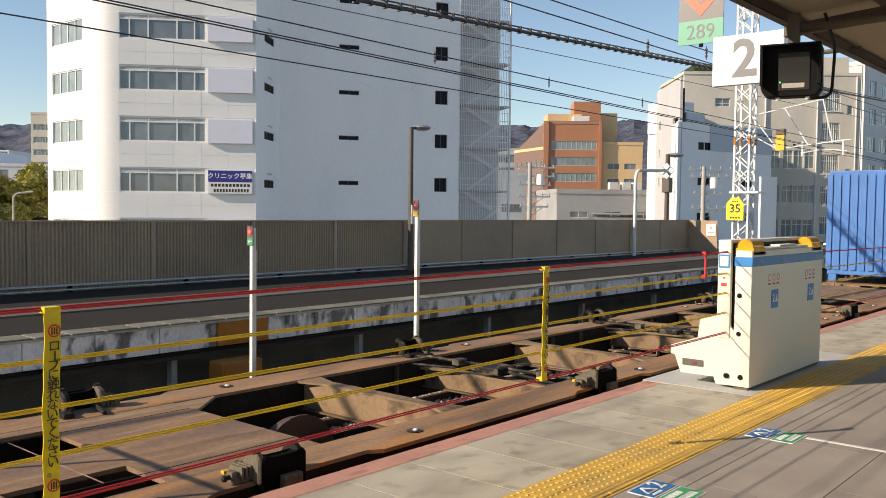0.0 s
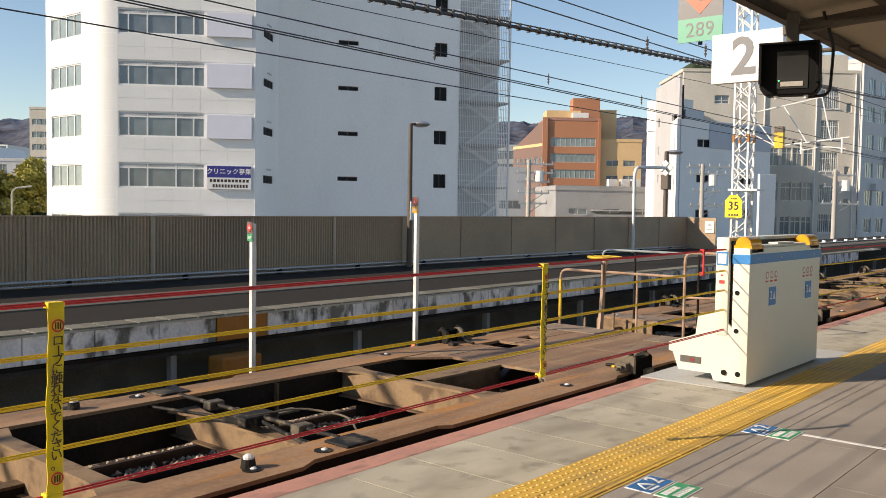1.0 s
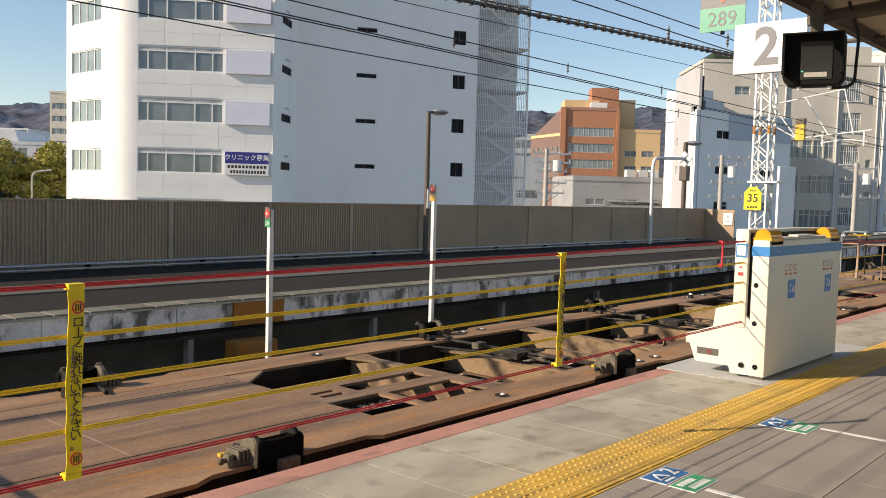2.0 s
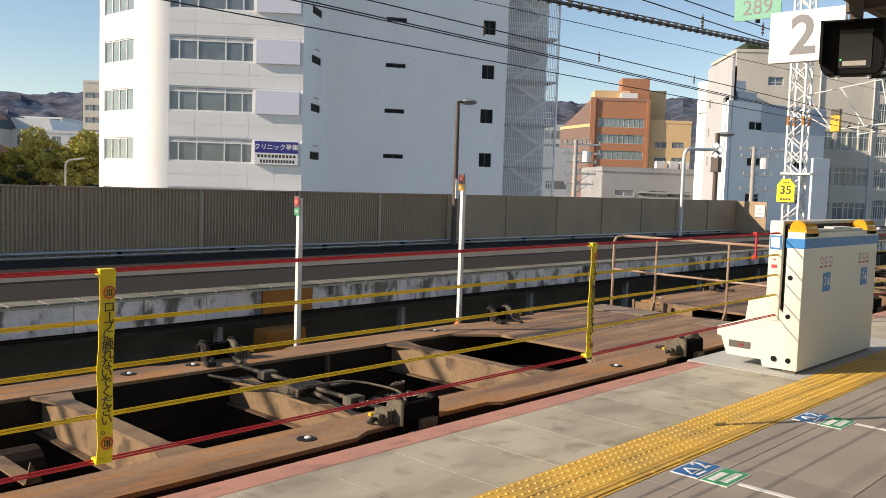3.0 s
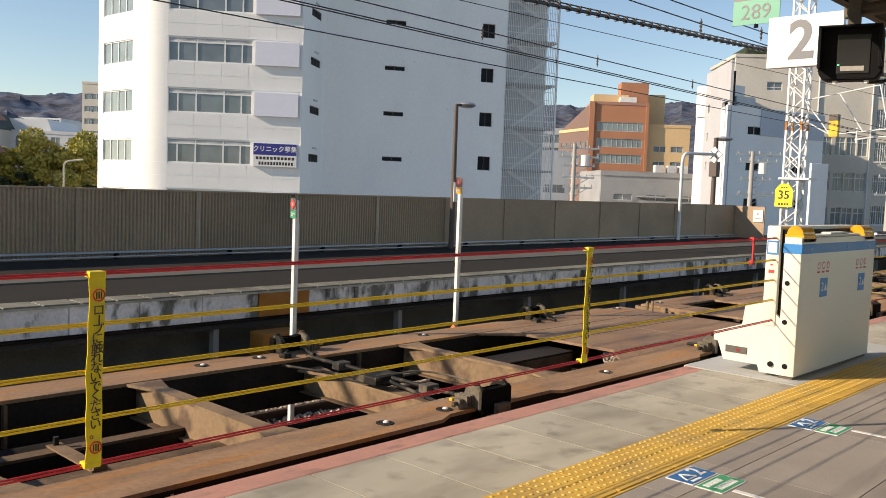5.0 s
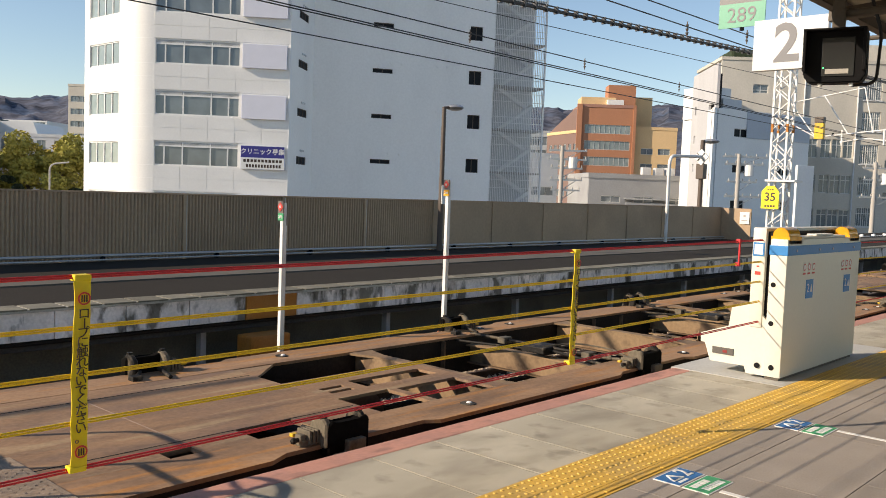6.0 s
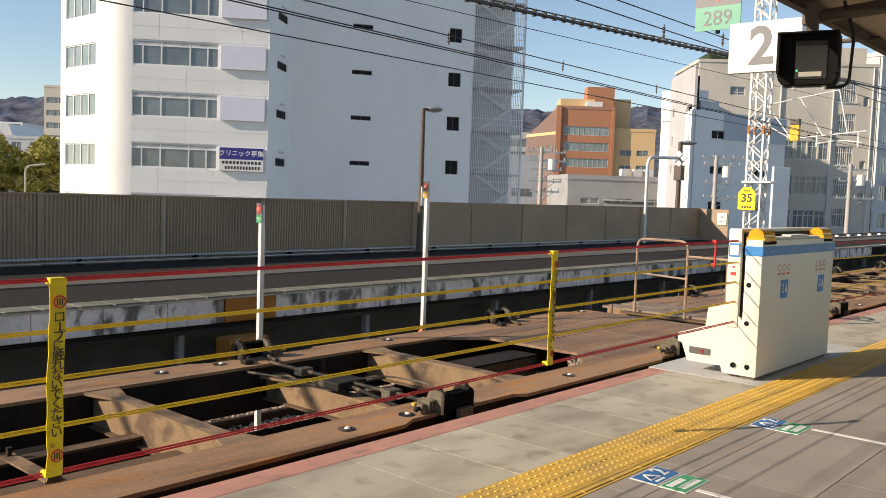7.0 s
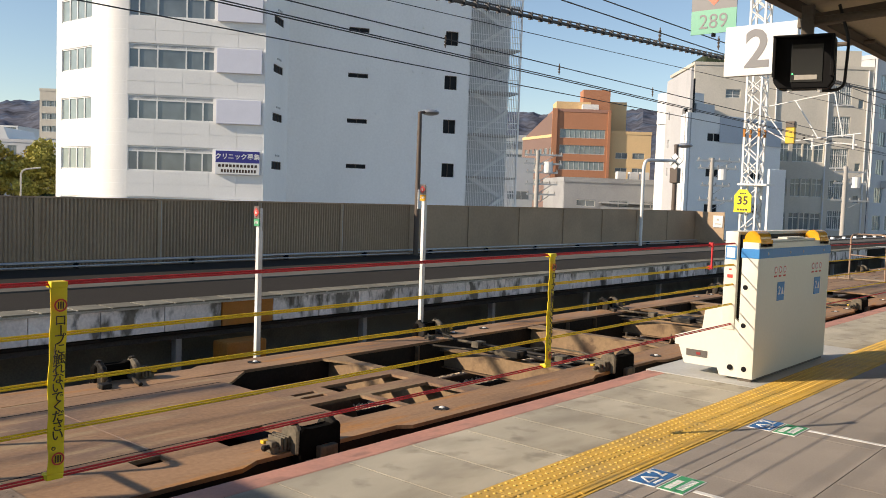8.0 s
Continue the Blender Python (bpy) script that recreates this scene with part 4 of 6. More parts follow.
part("junction_box", bm, "lamp_brown", pl)
# white guard fence beyond the barrier's end
fence = thing("white_fence", "low white concrete fence beyond the far platform", "fence", pose(0, 0, -0.9))
bm = B()
box(bm, -0.09, 0.09, -0.08, 0.08, -0.25, 1.0, 0.02)
fp = part("fence_post", bm, "white", fence, at=pose(36, 10.7, 0))
bm = B()
box(bm, 0, 1.95, -0.05, 0.05, 0.8, 0.9)
box(bm, 0, 1.95, -0.05, 0.05, 0.0, 0.1)
box(bm, 0.0, 0.03, -0.04, 0.04, 0.0, 0.85)
fb = part("fence_bay", bm, "white", fence, at=pose(36, 10.7, 0))
fs = part("fence_slat", box(B(), -0.08, 0.08, -0.04, 0.04, 0.0, 0.82), "white", fence, at=pose(36.2, 10.7, 0))
for i in range(1, 26):
    again(fp, "fence_post", pose(36 + i * 1.95, 10.7, 0))
    again(fb, "fence_bay", pose(36 + i * 1.95, 10.7, 0))
    for k in range(7):
        again(fs, "fence_slat", pose(36.2 + i * 1.95 + k * 0.26, 10.7, 0))


# ---- container wagons ----
DECK_Z, LEN, HALF, TRACK_Y = -0.07, 20.0, 1.35, 1.65
# two makes of wagon: where the locks, the cross beams, the bay ends and the sill sockets lie behind the leading end
MAKES = {
    "long": ((2.4, 6.3, 10.0, 13.58, 17.68), (4.40, 7.88, 12.12, 15.0), (3.15, 16.55), (0.57, 3.6, 6.58, 7.16, 12.7, 13.05, 15.3, 19.6)),
    "short": ((2.1, 5.9, 9.8, 13.88, 17.75), (4.62, 7.55, 9.25, 12.19, 15.62), (3.1, 17.1), (0.25, 4.16, 6.3, 6.89, 12.93, 13.52, 16.4, 19.7)),
}


def rail_frame(parent, pts, r, material, label=""):
    bm = B()
    pipe(bm, round_path(pts, 0.12, 4), r, 8)
    return part("handrail", bm, material, parent, label, smooth=True)


def post(parent, x, y, z1, r=0.022, material="rail_pipe", z0=-0.02):
    bm = B()
    rod(bm, (x, y, z0), (x, y, z1), r, 8)
    box(bm, x - 0.05, x + 0.05, y - 0.05, y + 0.05, z0, z0 + 0.012)
    return part("rail_post", bm, material, parent)


def hand_brake(column, x, y, rod_y, h):
    """The wheel, hub and pull rod of a hand brake, on its column."""
    bm = B()
    rod(bm, (x, y, h - 0.1), (x, y, h + 0.01), 0.045, 10, 0.035)
    rod(bm, (x - 0.05, rod_y, -0.3), (x - 0.05, rod_y, h - 0.1), 0.017, 8)
    part("brake_rod", bm, "rail_pipe", column)
    bm = B()
    N, R, r = 28, 0.22, 0.018
    rings = []
    for i in range(N):
        a = i * math.tau / N
        rings.append([bm.verts.new((x + (R + r * math.cos(q)) * math.cos(a), y + (R + r * math.cos(q)) * math.sin(a), h + r * math.sin(q))) for q in [k * math.tau / 6 for k in range(6)]])
    for i in range(N):
        for k in range(6):
            bm.faces.new((rings[i][k], rings[(i + 1) % N][k], rings[(i + 1) % N][(k + 1) % 6], rings[i][(k + 1) % 6]))
    for i in range(5):
        a = i * math.tau / 5
        rod(bm, (x + 0.03 * math.cos(a), y + 0.03 * math.sin(a), h), (x + R * math.cos(a), y + R * math.sin(a), h), 0.013, 6)
    part("hand_wheel", bm, "rail_yellow", column, "yellow hand brake wheel", smooth=True)


def lock_stand(parent, x, side):
    """A folding container lock on the side sill; side -1 is the platform side."""
    m = pose(x, side * 1.22, 0.0, 0, 0, 0 if side < 0 else 180) @ Matrix.Scale(0.86, 4)
    bm = B()
    prism(bm, [(-0.2, -0.09), (0.2, -0.09), (0.2, 0.15), (0.16, 0.185), (0.1, 0.15), (-0.1, 0.15), (-0.16, 0.185), (-0.2, 0.15)], -0.14, -0.04, "y")
    bmesh.ops.bevel(bm, geom=list(bm.edges), offset=0.012, segments=1, affect="EDGES")
    # body coloured black for its shaded front
    lk = part("container_lock", bm, "lock_shade", parent, at=m)
    for xx in (-0.19, 0.15):
        bm = B()
        prism(bm, [(-0.13, -0.02), (0.06, -0.02), (0.08, 0.08), (0.05, 0.16), (-0.02, 0.2), (-0.09, 0.2), (-0.13, 0.16)], xx - 0.03, xx + 0.03, "x")
        bmesh.ops.bevel(bm, geom=list(bm.edges), offset=0.014, segments=1, affect="EDGES")
        # one cheek painted pale as the sunlit side, the other left dark
        ck = part("lock_cheek", bm, "lock_lit_dust" if xx < 0 else "lock", lk)
        part("cheek_bolt", rod(B(), (xx, -0.06, 0.19), (xx, -0.06, 0.215), 0.03, 8), "lock", ck)
    bm = B()
    box(bm, -0.36, -0.22, -0.04, 0.07, 0.0, 0.05, 0.012)
    for q in range(3):
        box(bm, -0.31 + q * 0.035, -0.29 + q * 0.035, -0.06, 0.09, 0.02, 0.115, 0.006)
    box(bm, -0.37, -0.32, -0.03, 0.04, 0.03, 0.09, 0.012)
    part("latch", bm, "lock_lit_dust", lk)
    bm = B()
    rod(bm, (-0.41, 0.0, 0.05), (-0.2, 0.0, 0.055), 0.018, 8)
    ball(bm, (-0.41, 0.0, 0.05), 0.025, 8)
    part("latch_rod", bm, "lock", lk)
    part("release_tab", box(B(), -0.38, -0.33, 0.05, 0.09, 0.06, 0.085, 0.006), "rail_yellow", lk, "chipped yellow release tab")
    bm = B()
    rod(bm, (-0.1, 0.04, 0.05), (-0.06, 0.34, 0.02), 0.02, 8)
    rod(bm, (0.1, 0.06, 0.04), (0.24, 0.22, 0.03), 0.018, 8)
    box(bm, 0.18, 0.28, 0.16, 0.26, 0.0, 0.05, 0.01)
    part("pull_lever", bm, "lock", lk)
    bm = B()
    box(bm, -0.05, 0.12, -0.2, -0.14, -0.12, 0.03, 0.012)
    box(bm, -0.16, -0.05, -0.19, -0.14, -0.13, -0.06, 0.01)
    part("step", bm, "lock_lit_dust", lk)
    part("release_knob", ball(B(), (-0.05, -0.2, -0.14), 0.032, 8), "rail_yellow", lk)
    return lk


def end_set(w, x, d, style):
    """What stands at one wagon end: x is its end plane, d = 1 at the leading end, -1 at the trailing end."""
    for s in (-1, 1):
        bm = B()
        prism(bm, [(x - d * 0.02, s * 0.42), (x, s * 0.42), (x, s * HALF), (x - d * 0.3, s * HALF), (x - d * 0.3, s * (HALF - 0.02)), (x - d * 0.02, s * (HALF - 0.02))], -0.34, -0.03)
        eb2 = part("end_beam", bm, "frame", w)
        part("stiffener", box(B(), x, x + d * 0.06, s * 0.75 - 0.03, s * 0.75 + 0.03, -0.3, -0.05), "frame", eb2)
    bm = B()
    box(bm, x - d * 0.4, x + d * 0.18, -0.11, 0.11, -0.36, -0.12, 0.02)
    prism(bm, [(x + d * 0.12, -0.15), (x + d * 0.44, -0.14), (x + d * 0.46, 0.02), (x + d * 0.34, 0.17), (x + d * 0.12, 0.13)], -0.40, -0.10)
    box(bm, x + d * 0.30, x + d * 0.42, 0.02, 0.18, -0.42, -0.08, 0.03)
    cp = part("coupler", bm, "lock", w)
    bm = B()
    box(bm, x - d * 0.05, x + d * 0.05, -0.3, 0.3, -0.46, -0.38, 0.01)
    part("coupler_carrier", bm, "frame", cp)
    # coupling lever bracket and hose
    for y in (-0.95, 0.95):
        bm = B()
        box(bm, x, x + d * 0.22, y - 0.025, y + 0.025, -0.16, -0.12)
        box(bm, x + d * 0.19, x + d * 0.22, y - 0.015, y + 0.015, -0.16, 0.1, 0.004)
        part("lever_bracket", bm, "frame", w)
    bm = B()
    pts = []
    for i in range(120):
        a = i * 0.75
        pts.append((x + d * (0.12 + 0.02 * math.sin(i * 0.05)) + 0.05 * math.sin(a), -0.30 - i * 0.0045, -0.30 + 0.05 * math.cos(a)))
    pipe(bm, pts, 0.012, 5)
    part("coiled_hose", bm, "hose", w)
    bm = B()
    pipe(bm, round_path([(x, 0.4, -0.2), (x + d * 0.15, 0.42, -0.25), (x + d * 0.25, 0.4, -0.75), (x + d * 0.4, 0.3, -0.7)], 0.1), 0.028, 8)
    pipe(bm, round_path([(x, -0.5, -0.3), (x + d * 0.1, -0.7, -0.6), (x + d * 0.25, -0.9, -0.62), (x + d * 0.3, -1.0, -0.3)], 0.1), 0.02, 8)
    part("brake_hose", bm, "hose", w)
    bm = B()
    for i in range(7):
        y = -1.1 + i * 0.16
        box(bm, x - d * 0.2, x + d * 0.18, y, y + 0.1, -0.62 - 0.03 * (i % 3), -0.5 - 0.03 * (i % 2), 0.01)
    part("brake_gear", bm, "under", w)
    if style in ("wide", "wheel", "grey"):
        bm = B()
        box(bm, x - d * 0.55, x - d * 0.03, 0.35, 1.3, 0.002, 0.01)
        part("checker_step", bm, "checker", w)
        part("checker_step", box(B(), x - d * 0.55, x - d * 0.03, -1.3, -0.35, 0.002, 0.01), "checker", w)
        bm = B()
        for i in range(12):
            for j in range(23):
                for y0 in (0.37, -1.28):
                    u, v, a = x - d * (0.06 + i * 0.041), y0 + j * 0.041, 0.012 * (1 if (i + j) % 2 else -1)
                    bm.faces.new([bm.verts.new(p) for p in ((u - 0.012, v - a, 0.0105), (u + a * 0.25, v - a * 0.3, 0.0125), (u + 0.012, v + a, 0.0105), (u - a * 0.25, v + a * 0.3, 0.0125))])
        tagged(part("checker_stud", bm, "rail_pipe", w), kind="stuff")
    if style == "wide":
        xx = x + d * 0.19
        rail_frame(w, [(xx, 1.30, -0.25), (xx, 1.30, 0.98), (xx, -1.30, 0.98), (xx, -1.30, -0.25)], 0.02, "rail_pipe")
        for y in (0.62, -0.42):
            post(w, xx, y, 0.98, 0.017, z0=-0.2)
        bm = B()
        rod(bm, (xx, 1.3, 0.50), (xx, -1.3, 0.48), 0.016, 8)
        part("mid_rail", bm, "rail_pipe", w)
        for y in (0.62, -0.42, -1.28):
            bm = B()
            prism(bm, [(x - d * 0.02, -0.2), (x + d * 0.22, -0.2), (x + d * 0.17, 0.1)], y - 0.012, y + 0.012, "y")
            part("gusset", bm, "frame", w)
    if style == "wheel" and d > 0:
        # tall hoop on the platform side, brake wheel and lower bent rail on the other
        xx = x + 0.02
        rail_frame(w, [(xx, -1.3, -0.02), (xx, -1.3, 1.1), (xx, -0.62, 1.1), (xx, -0.62, -0.02)], 0.019, "rail_pipe")
        part("mid_rail", rod(B(), (xx, -1.3, 0.55), (xx, -0.62, 0.52), 0.015, 8), "rail_pipe", w)
        rail_frame(w, [(xx, -0.62, 0.78), (xx, 1.25, 0.78), (xx, 1.25, -0.02)], 0.019, "rail_pipe")
        part("yellow_sleeve", rod(B(), (xx, 1.25, 0.12), (xx, 1.25, 0.64), 0.023, 8), "rail_yellow", w)
        post(w, xx, 0.05, 0.78, 0.016)
        b = part("brake_column", prism(B(), [(xx - 0.12, 0.0), (xx - 0.03, 0.0), (xx + 0.03, 0.9), (xx - 0.02, 0.9)], 0.53, 0.57, "y"), "rail_pipe", w)
        hand_brake(b, xx, 0.55, 0.55, 0.98)
    elif style == "wheel":
        # end platform with the hoop on the far side and the brake wheel towards the platform
        xx = x - 0.44
        part("end_platform", box(B(), x - 0.36, x - 0.001, -1.39, 1.39, -0.03, 0.0), "checker", w)
        part("rail_shelf", box(B(), x - 0.5, x - 0.361, -1.42, 1.0, -0.06, -0.03), "web", w)
        part("platform_fascia", box(B(), x - 0.36, x - 0.34, -1.3, 1.3, -0.2, -0.031), "sill", w)
        rail_frame(w, [(xx, 0.8, -0.04), (xx, 0.8, 1.06), (xx, 0.01, 1.06), (xx, 0.01, -0.04)], 0.019, "rail_pipe")
        part("mid_rail", rod(B(), (xx, 0.8, 0.56), (xx, 0.01, 0.53), 0.015, 8), "rail_pipe", w)
        rail_frame(w, [(xx, 0.01, 0.85), (xx, -1.43, 0.84), (xx, -1.43, -0.04)], 0.019, "rail_pipe")
        part("yellow_sleeve", rod(B(), (xx, -1.43, 0.27), (xx, -1.43, 0.7), 0.023, 8), "rail_yellow", w)
        post(w, xx, -0.58, 0.85, 0.017, z0=-0.03)
        b = part("brake_column", prism(B(), [(-1.2, -0.1), (-1.09, -0.1), (-0.86, 0.88), (-0.93, 0.88)], xx - 0.02, xx + 0.02, "x"), "rail_pipe", w)
        hand_brake(b, xx, -0.89, -0.72, 0.95)
    if style == "grey":
        xx = x - d * 0.05
        rail_frame(w, [(xx, 1.3, -0.2), (xx, 1.3, 1.02), (xx, -0.85, 1.02), (xx, -0.98, 0.78)], 0.018, "rail_grey")
        for y in (0.75, -0.25):
            post(w, xx, y, 1.02, 0.018, "under", -0.2)
        rail_frame(w, [(xx - 0.04 * d, -0.85, -0.2), (xx, -0.92, 0.82), (xx, -1.16, 0.82), (xx, -1.26, -0.05)], 0.02, "rail_yellow", "yellow step hoop")


def bogie(w, x):
    bm = B()
    for y in (-0.98, 0.98):
        prism(bm, [(-1.2, -0.55), (-0.75, -0.62), (-0.5, -0.78), (0.5, -0.78), (0.75, -0.62), (1.2, -0.55), (1.2, -0.4), (0.6, -0.36), (-0.6, -0.36), (-1.2, -0.4)], y - 0.07, y + 0.07, "y")
        for xx in (-0.12, 0.12):
            rod(bm, (xx, y, -0.74), (xx, y, -0.45), 0.09, 10)
    box(bm, -0.22, 0.22, -1.05, 1.05, -0.55, -0.36, 0.03)
    bg = part("bogie", bm, "under", w, at=pose(x, 0, 0))
    sets = []
    for xx in (-0.95, 0.95):
        bm = B()
        rod(bm, (0, -0.95, 0), (0, 0.95, 0), 0.075, 12)
        for s in (-1, 1):
            rod(bm, (0, s * 0.49, 0), (0, s * 0.515, 0), 0.435, 28)
            rod(bm, (0, s * 0.515, 0), (0, s * 0.62, 0), 0.41, 28, 0.405)
            rod(bm, (0, s * 0.62, 0), (0, s * 0.66, 0), 0.13, 14)
            for k in range(3):
                a = k * math.tau / 3
                rod(bm, (0.26 * math.cos(a), s * 0.615, 0.26 * math.sin(a)), (0.26 * math.cos(a), s * 0.626, 0.26 * math.sin(a)), 0.045, 8)
        sets.append(part("wheelset", bm, "wheel", bg, at=pose(xx, 0, RAIL_Z - DECK_Z + 0.41), smooth=True))
    return sets


WHEELSETS = []


PITS = {
    "pits": [(-19.48, -18.40, -0.93, -0.36), (-19.45, -18.37, 0.32, 0.90)],
    "grey": [(-19.05, -18.28, -0.90, -0.42), (-19.0, -18.22, 0.14, 0.80)],
    "rear_wheel": [(-18.15, -17.70, -0.93, -0.66), (-18.77, -18.56, -0.93, -0.80)],
    "front_wheel": [(-1.50, -1.24, 0.72, 0.91), (-2.26, -1.86, 0.48, 0.92)],
}


def cross_beam(w, x, top, depth, flare, name="cross_beam"):
    """A dusty pressed beam across the frame: a narrow top flange with flared ends over a tall web."""
    wd = 0.065
    poly = [(-x - flare, -0.93), (-x - wd, -0.66), (-x - wd, 0.66), (-x - flare, 0.93), (-x + flare, 0.93), (-x + wd, 0.66), (-x + wd, -0.66), (-x + flare, -0.93)]
    cb = part(name, prism(B(), poly[::-1], top - 0.022, top), "frame", w)
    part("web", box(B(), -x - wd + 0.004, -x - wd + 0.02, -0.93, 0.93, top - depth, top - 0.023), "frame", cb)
    # leading-side web in the darker brown
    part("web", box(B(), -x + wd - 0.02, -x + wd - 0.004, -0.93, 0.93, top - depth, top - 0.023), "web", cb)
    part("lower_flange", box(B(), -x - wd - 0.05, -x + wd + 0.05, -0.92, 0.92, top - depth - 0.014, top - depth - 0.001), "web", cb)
    return cb


def container(w, x):
    """A blue freight container with ribbed sides, its rear end at x on the wagon."""
    c = part("container", box(B(), x, x + 3.68, -1.22, 1.22, 0.2, 2.7, 0.02), "container", w, "blue freight container")
    rib = part("rib", prism(B(), [(-0.03, 0), (-0.03, 0.12), (0, 0.09), (0, 0.03)], 0.32, 2.6), "container", c, at=pose(x, -1.15, 0))
    for i in range(1, 13):
        again(rib, "rib", pose(x, -1.15 + i * 0.19, 0), c)
    side = part("rib", prism(B(), [(0, 0), (0.03, -0.03), (0.09, -0.03), (0.12, 0)], 0.32, 2.6), "container", c, at=pose(x + 0.13, -1.22, 0))
    for i in range(1, 18):
        again(side, "rib", pose(x + 0.13 + i * 0.195, -1.22, 0), c)
    for y in (-1.1, 1.1):
        for xx in (x + 0.1, x + 3.58):
            part("corner_foot", box(B(), xx - 0.09, xx + 0.09, y - 0.09, y + 0.09, 0.003, 0.2, 0.01), "container", c)


def wagon(front, rear, label, make="long", laden=None, folded=(), belly=False):
    locks, beams, (bay0, bay1), sockets = MAKES[make]
    w = thing("container_wagon", label, "freight wagon", pose(0, TRACK_Y, DECK_Z), "train wagons")

    # plated decks over both ends, open bays between
    def deck(o0, o1, name, holes):
        part(name, holed(B(), -o1, -o0, -0.93, 0.93, -0.03, 0.0, holes), "deck", w)
        for y in (-0.66, 0.1, 0.66):
            part("seam", box(B(), -o1 + 0.02, -o0 - 0.02, y - 0.005, y + 0.005, 0.0, 0.0015), "under", w)
        xm = -(o0 + o1) / 2
        part("seam", box(B(), xm - 0.006, xm + 0.006, -0.65, 0.65, 0.0, 0.0012), "rail_pipe", w)
    deck(0.0, bay0, "front_deck", PITS["front_wheel"] if front == "wheel" else [])
    deck(bay1, LEN, "rear_deck", PITS["rear_wheel"] if rear == "wheel" else PITS.get(rear, []))
    for s in (-1, 1):
        bm = B()
        # top flange with shallow notches along its outer edge
        edge = [(0.0, HALF - 0.09), (-0.42, HALF - 0.09), (-0.5, HALF)]
        for lk in locks:
            edge += [(-(lk - 0.85), HALF), (-(lk - 0.75), HALF - 0.07), (-(lk + 0.45), HALF - 0.07), (-(lk + 0.6), HALF)]
        edge += [(-LEN + 0.5, HALF), (-LEN + 0.42, HALF - 0.09), (-LEN, HALF - 0.09)]
        poly = [(x, s * y) for x, y in edge] + [(-LEN, s * 0.934), (0.0, s * 0.934)]
        prism(bm, poly if s > 0 else poly[::-1], -0.025, 0.002)
        # outer web near-black: the shade beneath the sill lip is in its colour
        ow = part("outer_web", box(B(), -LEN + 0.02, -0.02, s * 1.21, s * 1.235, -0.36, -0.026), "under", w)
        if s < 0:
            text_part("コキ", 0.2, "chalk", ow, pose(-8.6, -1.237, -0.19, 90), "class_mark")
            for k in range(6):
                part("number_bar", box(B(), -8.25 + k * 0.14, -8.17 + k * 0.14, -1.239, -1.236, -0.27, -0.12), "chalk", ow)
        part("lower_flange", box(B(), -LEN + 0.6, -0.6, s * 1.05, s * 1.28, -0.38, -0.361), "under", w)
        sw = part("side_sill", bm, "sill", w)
        # inner web painted as dark as the shaded side of the bay
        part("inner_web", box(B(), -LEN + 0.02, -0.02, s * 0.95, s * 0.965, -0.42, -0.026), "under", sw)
        # deeper web added to keep this wagon's bays dark
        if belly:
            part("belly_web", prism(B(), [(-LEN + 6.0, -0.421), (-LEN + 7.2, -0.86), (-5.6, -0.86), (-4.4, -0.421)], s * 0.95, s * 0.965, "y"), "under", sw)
        # ribs inside the side web
        rb = part("web_rib", box(B(), -0.012, 0.012, s * 0.9, s * 0.948, -0.44, -0.03), "web", sw, at=pose(-5.3, 0, 0))
        for x in (8.6, 9.4, 10.7, 11.4, 14.4):
            again(rb, "web_rib", pose(-x, 0, 0), sw)
    for x in beams:
        cross_beam(w, x, -0.004, 0.26, 0.15)
    # centre sills with dusty top flanges, hung low between the beams, and brackets across them
    for y in (-0.28, 0.28):
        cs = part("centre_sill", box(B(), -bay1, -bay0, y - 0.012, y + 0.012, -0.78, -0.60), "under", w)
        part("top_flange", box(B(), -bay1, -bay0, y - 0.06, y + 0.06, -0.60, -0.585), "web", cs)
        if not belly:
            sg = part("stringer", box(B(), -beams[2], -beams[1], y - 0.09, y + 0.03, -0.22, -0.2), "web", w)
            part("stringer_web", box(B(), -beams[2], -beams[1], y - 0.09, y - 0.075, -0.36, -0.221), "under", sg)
    for i, x in enumerate((8.5, 9.1, 10.9, 11.6)):
        bk = part("sill_bracket", box(B(), -x - 0.05, -x + 0.05, -0.8 if i % 2 else -0.34, 0.34, -0.198, -0.185), "frame", w)
        part("bracket_plate", prism(B(), [(-x - 0.05, -0.185), (-x + 0.05, -0.185), (-x - 0.02, -0.06)], -0.36, -0.348, "y"), "frame", bk)
        part("bolt", rod(B(), (-x, 0.3, -0.185), (-x, 0.3, -0.13), 0.02, 8), "lock", bk)
    # centre strip or holed plate over the end bays
    if front != "wide":
        top = -0.004 if front == "wheel" else -0.09
        st = part("centre_strip", box(B(), -beams[0], -bay0, -0.08, 0.27, top - 0.02, top), "frame" if front == "wheel" else "under", w)
        part("strip_web", box(B(), -beams[0], -bay0, -0.07, -0.055, -0.34, top - 0.021), "web", st)
    if rear in ("wheel", "plain"):
        x0, x1 = -bay1, -beams[-1]
        hs = [(x0 + 0.03, x0 + 0.56, -0.91, -0.42), (x0 + 0.64, x1 - 0.14, -0.91, -0.45), (x0 + 0.5, x1 - 0.14, -0.24, 0.0), (x0 + 0.12, x0 + 0.36, -0.26, -0.2), (x0 + 0.12, x0 + 0.36, -0.14, -0.08)]
        part("bay_plate", holed(B(), x0, x1, -0.93, 0.25, -0.028, -0.003, hs), "deck", w)
    # bay end gussets
    for x, dx in ((-bay0, -0.42), (-bay1, 0.42)):
        for y in (-0.93, 0.93):
            if dx > 0 and y < 0:
                continue
            part("corner_gusset", prism(B(), [(x, y), (x + dx, y), (x, y * 0.62)], -0.028, -0.004), "deck", w)
